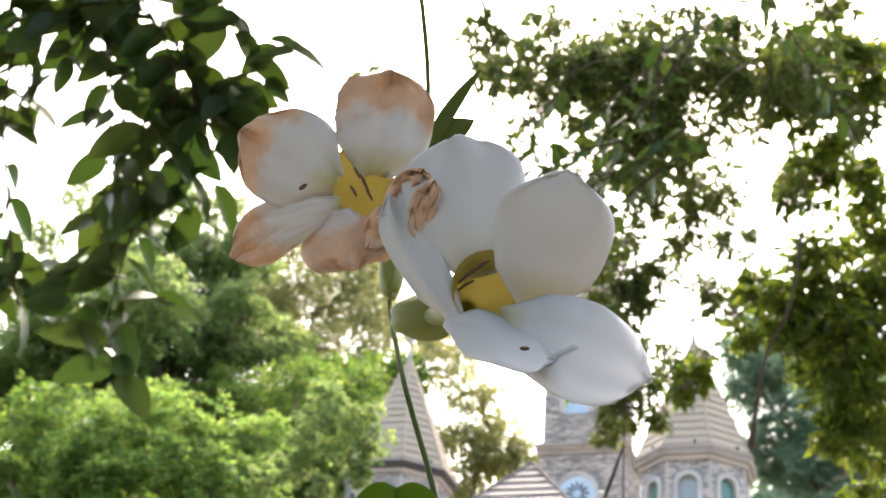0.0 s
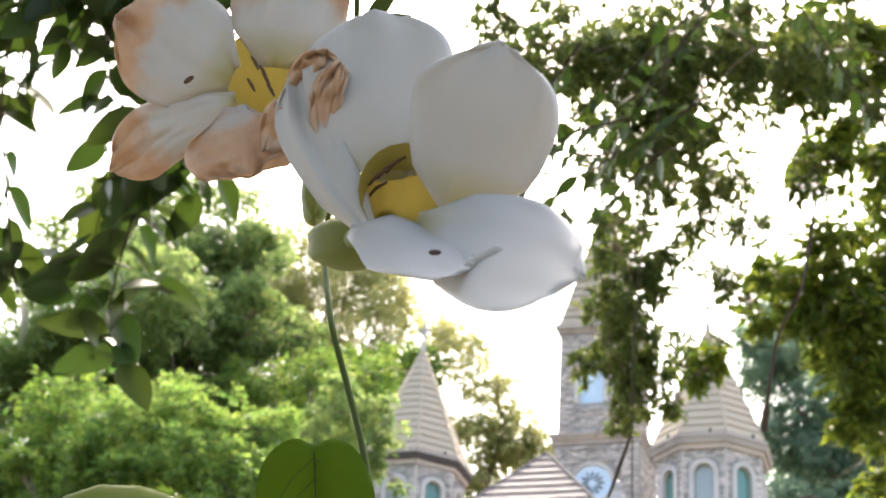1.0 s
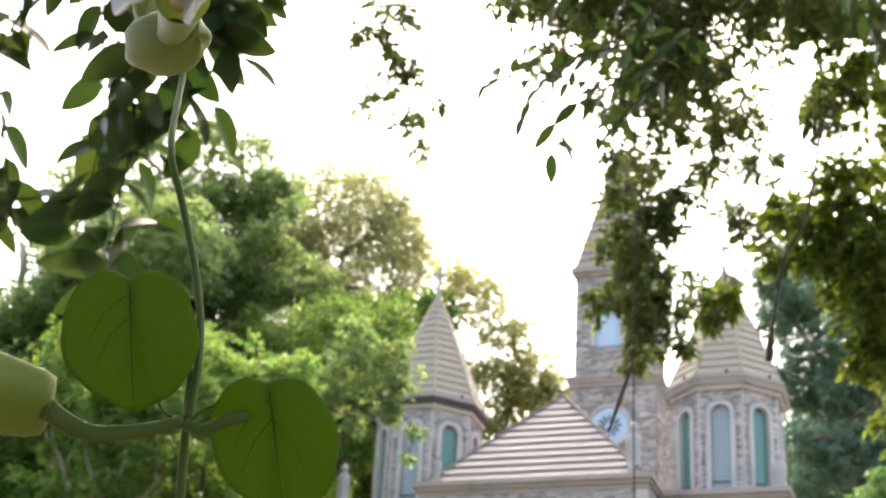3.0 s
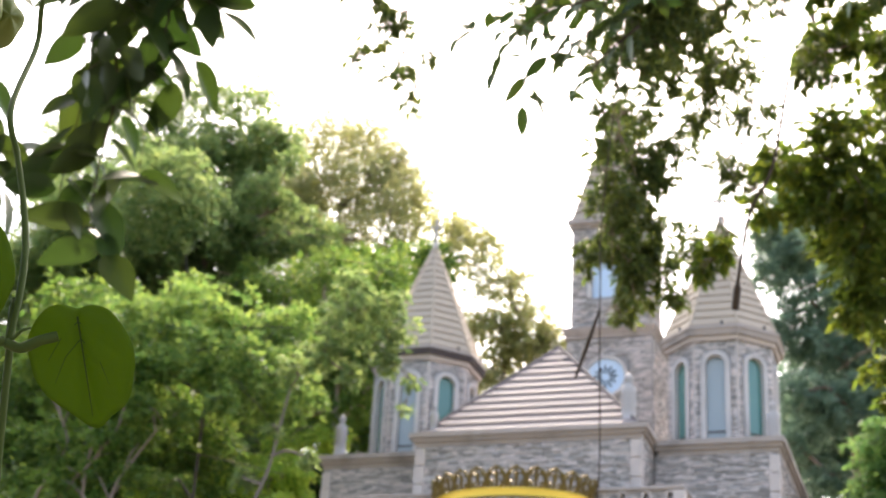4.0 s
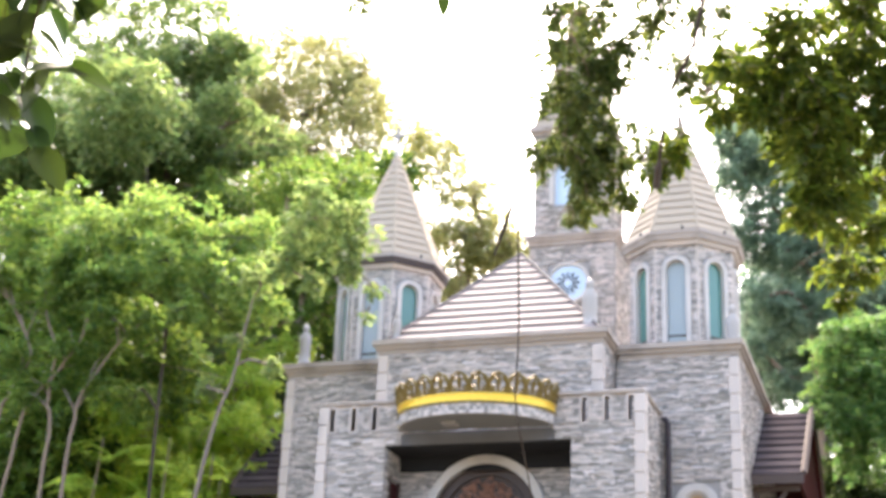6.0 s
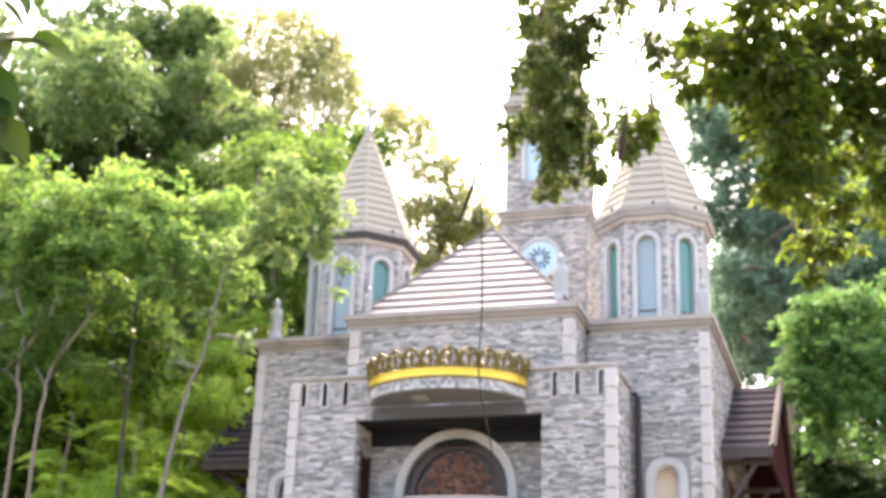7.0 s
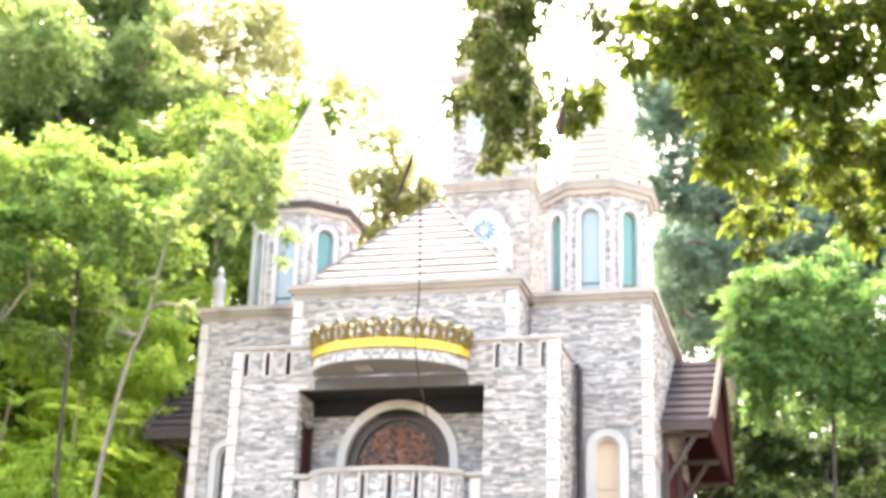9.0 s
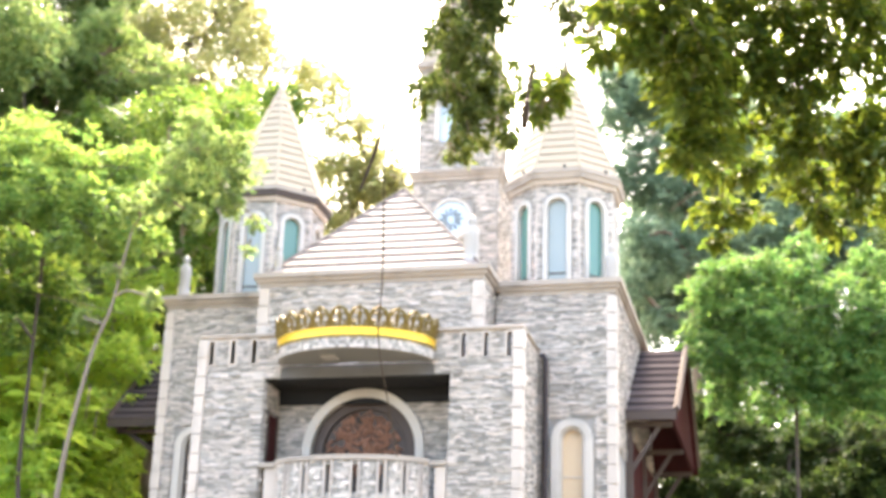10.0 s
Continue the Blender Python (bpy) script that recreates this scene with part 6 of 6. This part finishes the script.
def sepal(a, b, w, z):
    bm = bmesh.new()
    p, q = Vector((*px(*a), z)), Vector((*px(*b), z + 10))
    d = (q - p).normalized(); s = Vector((-d.y, d.x, 0))
    rows = []
    for i in range(11):
        t = i / 10
        c = p.lerp(q, t) + s * math.sin(t * math.pi) * w * 0.3
        ww = w / 2 * math.sin(math.pi * (0.12 + 0.88 * t)) ** 0.8 + 0.4
        rows.append([bm.verts.new(fk(c + s * ww * v + Vector((0, 0, 6 * (1 - abs(v)))))) for v in (-1, -0.4, 0.4, 1)])
    for r0, r1 in zip(rows, rows[1:]):
        for k in range(3):
            bm.faces.new((r0[k], r0[k + 1], r1[k + 1], r1[k]))
    ob = part("bract", bm, VINE_STEM, vine, "narrow green bract", smooth=True)
    ob.matrix_basis = FLOWERS


sepal((745, 290), (852, 122), 26, -690)
sepal((752, 300), (840, 212), 62, -700)

# stem from above, past the flowers and down to the leaf node
bm = bmesh.new()
stem = curve_points([(6.6318, -22.6384, 1.9335), (6.6324, -22.6294, 1.9186), (6.6324, -22.6195, 1.9019), (6.6310, -22.6101, 1.8850), (6.6214, -22.5843, 1.8768), (6.6041, -22.5499, 1.8698), (6.5964, -22.5380, 1.8555), (6.5931, -22.5324, 1.8440), (6.6135, -22.5642, 1.7970), (6.6197, -22.5637, 1.7782), (6.6268, -22.5651, 1.7593), (6.6327, -22.5677, 1.7418), (6.6360, -22.5707, 1.7254), (6.6352, -22.5704, 1.7111), (6.6318, -22.5639, 1.7036), (6.612, -22.504, 1.450), (6.55, -22.40, 1.0), (6.5, -22.3, 0.0)], 8)
tube(bm, stem, [0.0009 + 0.0003 * i / (len(stem) - 1) for i in range(len(stem))], 10)
part("stem", bm, VINE_STEM, vine, "thin dark green stem", smooth=True)
bm = bmesh.new()
tube(bm, curve_points([(6.6350, -22.5720, 1.7108), (6.6275, -22.5773, 1.7067), (6.6187, -22.5849, 1.7038), (6.6143, -22.5919, 1.7047), (6.6120, -22.5960, 1.7063)], 8), [0.0015 + 0.0012 * k / 32 for k in range(33)], 10)
part("bud_stalk", bm, VINE_STEM, vine, smooth=True)
bm = bmesh.new()
tube(bm, curve_points([(6.6354, -22.5714, 1.7101), (6.6405, -22.5710, 1.7084), (6.6457, -22.5703, 1.7106), (6.6498, -22.5676, 1.7128)], 8), [0.0016] * 25, 10)
part("cut_stub", bm, VINE_STEM, vine, smooth=True)

LEAVES = pose(6.6843, -22.5810, 1.7602, 117.489, -3.945, 18.315)
LEAF_LOW = pose(6.7488, -22.5471, 1.7445, 115.213, -3.208, 18.825)
KL = 0.349 / 2600


def heart_leaf(frame_m, k, centre, half, up, down, z, tilt, lean, label, lobes=0.17, point=0.1):
    """A rounded heart-shaped leaf: a notch above, a soft point below, pressed veins, in units of k."""
    bm = bmesh.new()
    n, m = 12, 56
    cx, cy = px(*centre)
    mid = bm.verts.new((cx * k, cy * k, z * k))
    rings = []
    for i in range(1, n + 1):
        u = i / n
        ring_v = []
        for j in range(m):
            th = 2 * math.pi * j / m
            away = math.pi - abs(math.pi - th)
            grow = 1 - lobes * math.exp(-(away / 0.2) ** 2) + 0.07 * math.exp(-((away - 0.55) / 0.4) ** 2) + point * math.exp(-((math.pi - away) / 0.24) ** 2)
            grow *= 1 + 0.012 * math.sin(th * 7 + half)
            x, y = math.sin(th) * half * u * grow, math.cos(th) * (up if math.cos(th) > 0 else down) * u * grow
            side = abs(x) / half
            h = 16 * side - 7 * math.exp(-(side * 9) ** 2) + 4 * abs(math.sin((y / up * 1.6 + side * 1.4) * math.pi)) * min(1, side * 4)
            h += 10 * math.sin(x / half * 2.3 + y / up * 1.7) - 14 * u ** 3 * (0.5 + 0.5 * math.cos(th * 2))
            ring_v.append(bm.verts.new(((cx + x + lean * y) * k, (cy + y) * k, (z + h - tilt * y / up) * k)))
        rings.append(ring_v)
    for j in range(m):
        bm.faces.new((mid, rings[0][j], rings[0][(j + 1) % m]))
    for r0, r1 in zip(rings, rings[1:]):
        for j in range(m):
            bm.faces.new((r0[j], r1[j], r1[(j + 1) % m], r0[(j + 1) % m]))
    ob = part("leaf", bm, VINE_LEAF, vine, label, smooth=True)
    ob.matrix_basis = frame_m
    so = ob.modifiers.new("thickness", "SOLIDIFY")
    so.thickness = 0.0004
    # raised midrib and side veins
    bm = bmesh.new()
    tube(bm, [((cx + lean * y) * k, (cy + y) * k, (z + 3 - tilt * y / up) * k) for y in (up * 0.75, up * 0.2, -down * 0.4, -down * 0.95)], [1.7 * k, 1.5 * k, 1.1 * k, 0.5 * k], 6)
    for sx in (-1, 1):
        for y0, y1, w in ((up * 0.65, -down * 0.1, 0.62), (up * 0.3, -down * 0.45, 0.5)):
            tube(bm, [((cx + lean * y0) * k, (cy + y0) * k, (z + 3 - tilt * y0 / up) * k), ((cx + sx * half * w * 0.6) * k, (cy + y0 * 0.6 + y1 * 0.4) * k, (z + 12) * k), ((cx + sx * half * w) * k, (cy + y1) * k, (z + 10) * k)], [0.9 * k, 0.8 * k, 0.4 * k], 5)
    part("vein", bm, VINE_STEM, ob, smooth=True)
    return ob


heart_leaf(LEAVES, KL, (338, 672), 128, 122, 128, 0, 20, -0.05, "heart-shaped green leaf")
heart_leaf(LEAF_LOW, 0.427 / 2600, (203, 650), 98, 90, 122, -30, -20, -0.1, "drooping pointed green leaf", 0.1, 0.16)
bm = bmesh.new()
tube(bm, curve_points([Vector((*px(a, b), c)) * KL for a, b, c in ((428, 832, 0), (398, 815, -4), (384, 790, -8), (362, 700, -14), (334, 600, -8))], 6), [3.6 * KL - 0.06 * KL * i for i in range(25)], 8)
part("leaf_stalk", bm, VINE_STEM, vine, smooth=True).matrix_basis = LEAVES
bm = bmesh.new()
tube(bm, curve_points([Vector((*px(a, b), c)) * KL for a, b, c in ((430, 834, 0), (452, 824, 4), (470, 808, 2), (488, 803, -6))], 6), [4 * KL - 0.06 * KL * i for i in range(19)], 8)
part("leaf_stalk", bm, VINE_STEM, vine, smooth=True).matrix_basis = LEAVES

# the closed bud: a ribbed tube that swells away from the stalk
bm = bmesh.new()
prof = ((0, 30), (6, 58), (30, 68), (90, 78), (170, 92), (260, 98), (340, 80), (400, 40), (420, 6))
a0 = Vector((*px(196, 800), 20))
dirn = Vector((-0.96, 0.27, 0.2)).normalized()
sv = Vector((0.27, 0.96, 0)).normalized(); tv = dirn.cross(sv)
rings = []
for l, r in prof:
    c = a0 + dirn * l
    rings.append([bm.verts.new((c + (sv * math.cos(k * math.pi / 15) * 0.9 + tv * math.sin(k * math.pi / 15)) * r * (1 + 0.06 * math.cos(5 * k * math.pi / 15))) * KL) for k in range(30)])
for r0, r1 in zip(rings, rings[1:]):
    for k in range(30):
        bm.faces.new((r0[k], r0[(k + 1) % 30], r1[(k + 1) % 30], r1[k]))
bm.faces.new(rings[0]); bm.faces.new(rings[-1])
part("bud", bm, BUD_YELLOW, vine, "closed yellow-green bud", smooth=True).matrix_basis = LEAVES
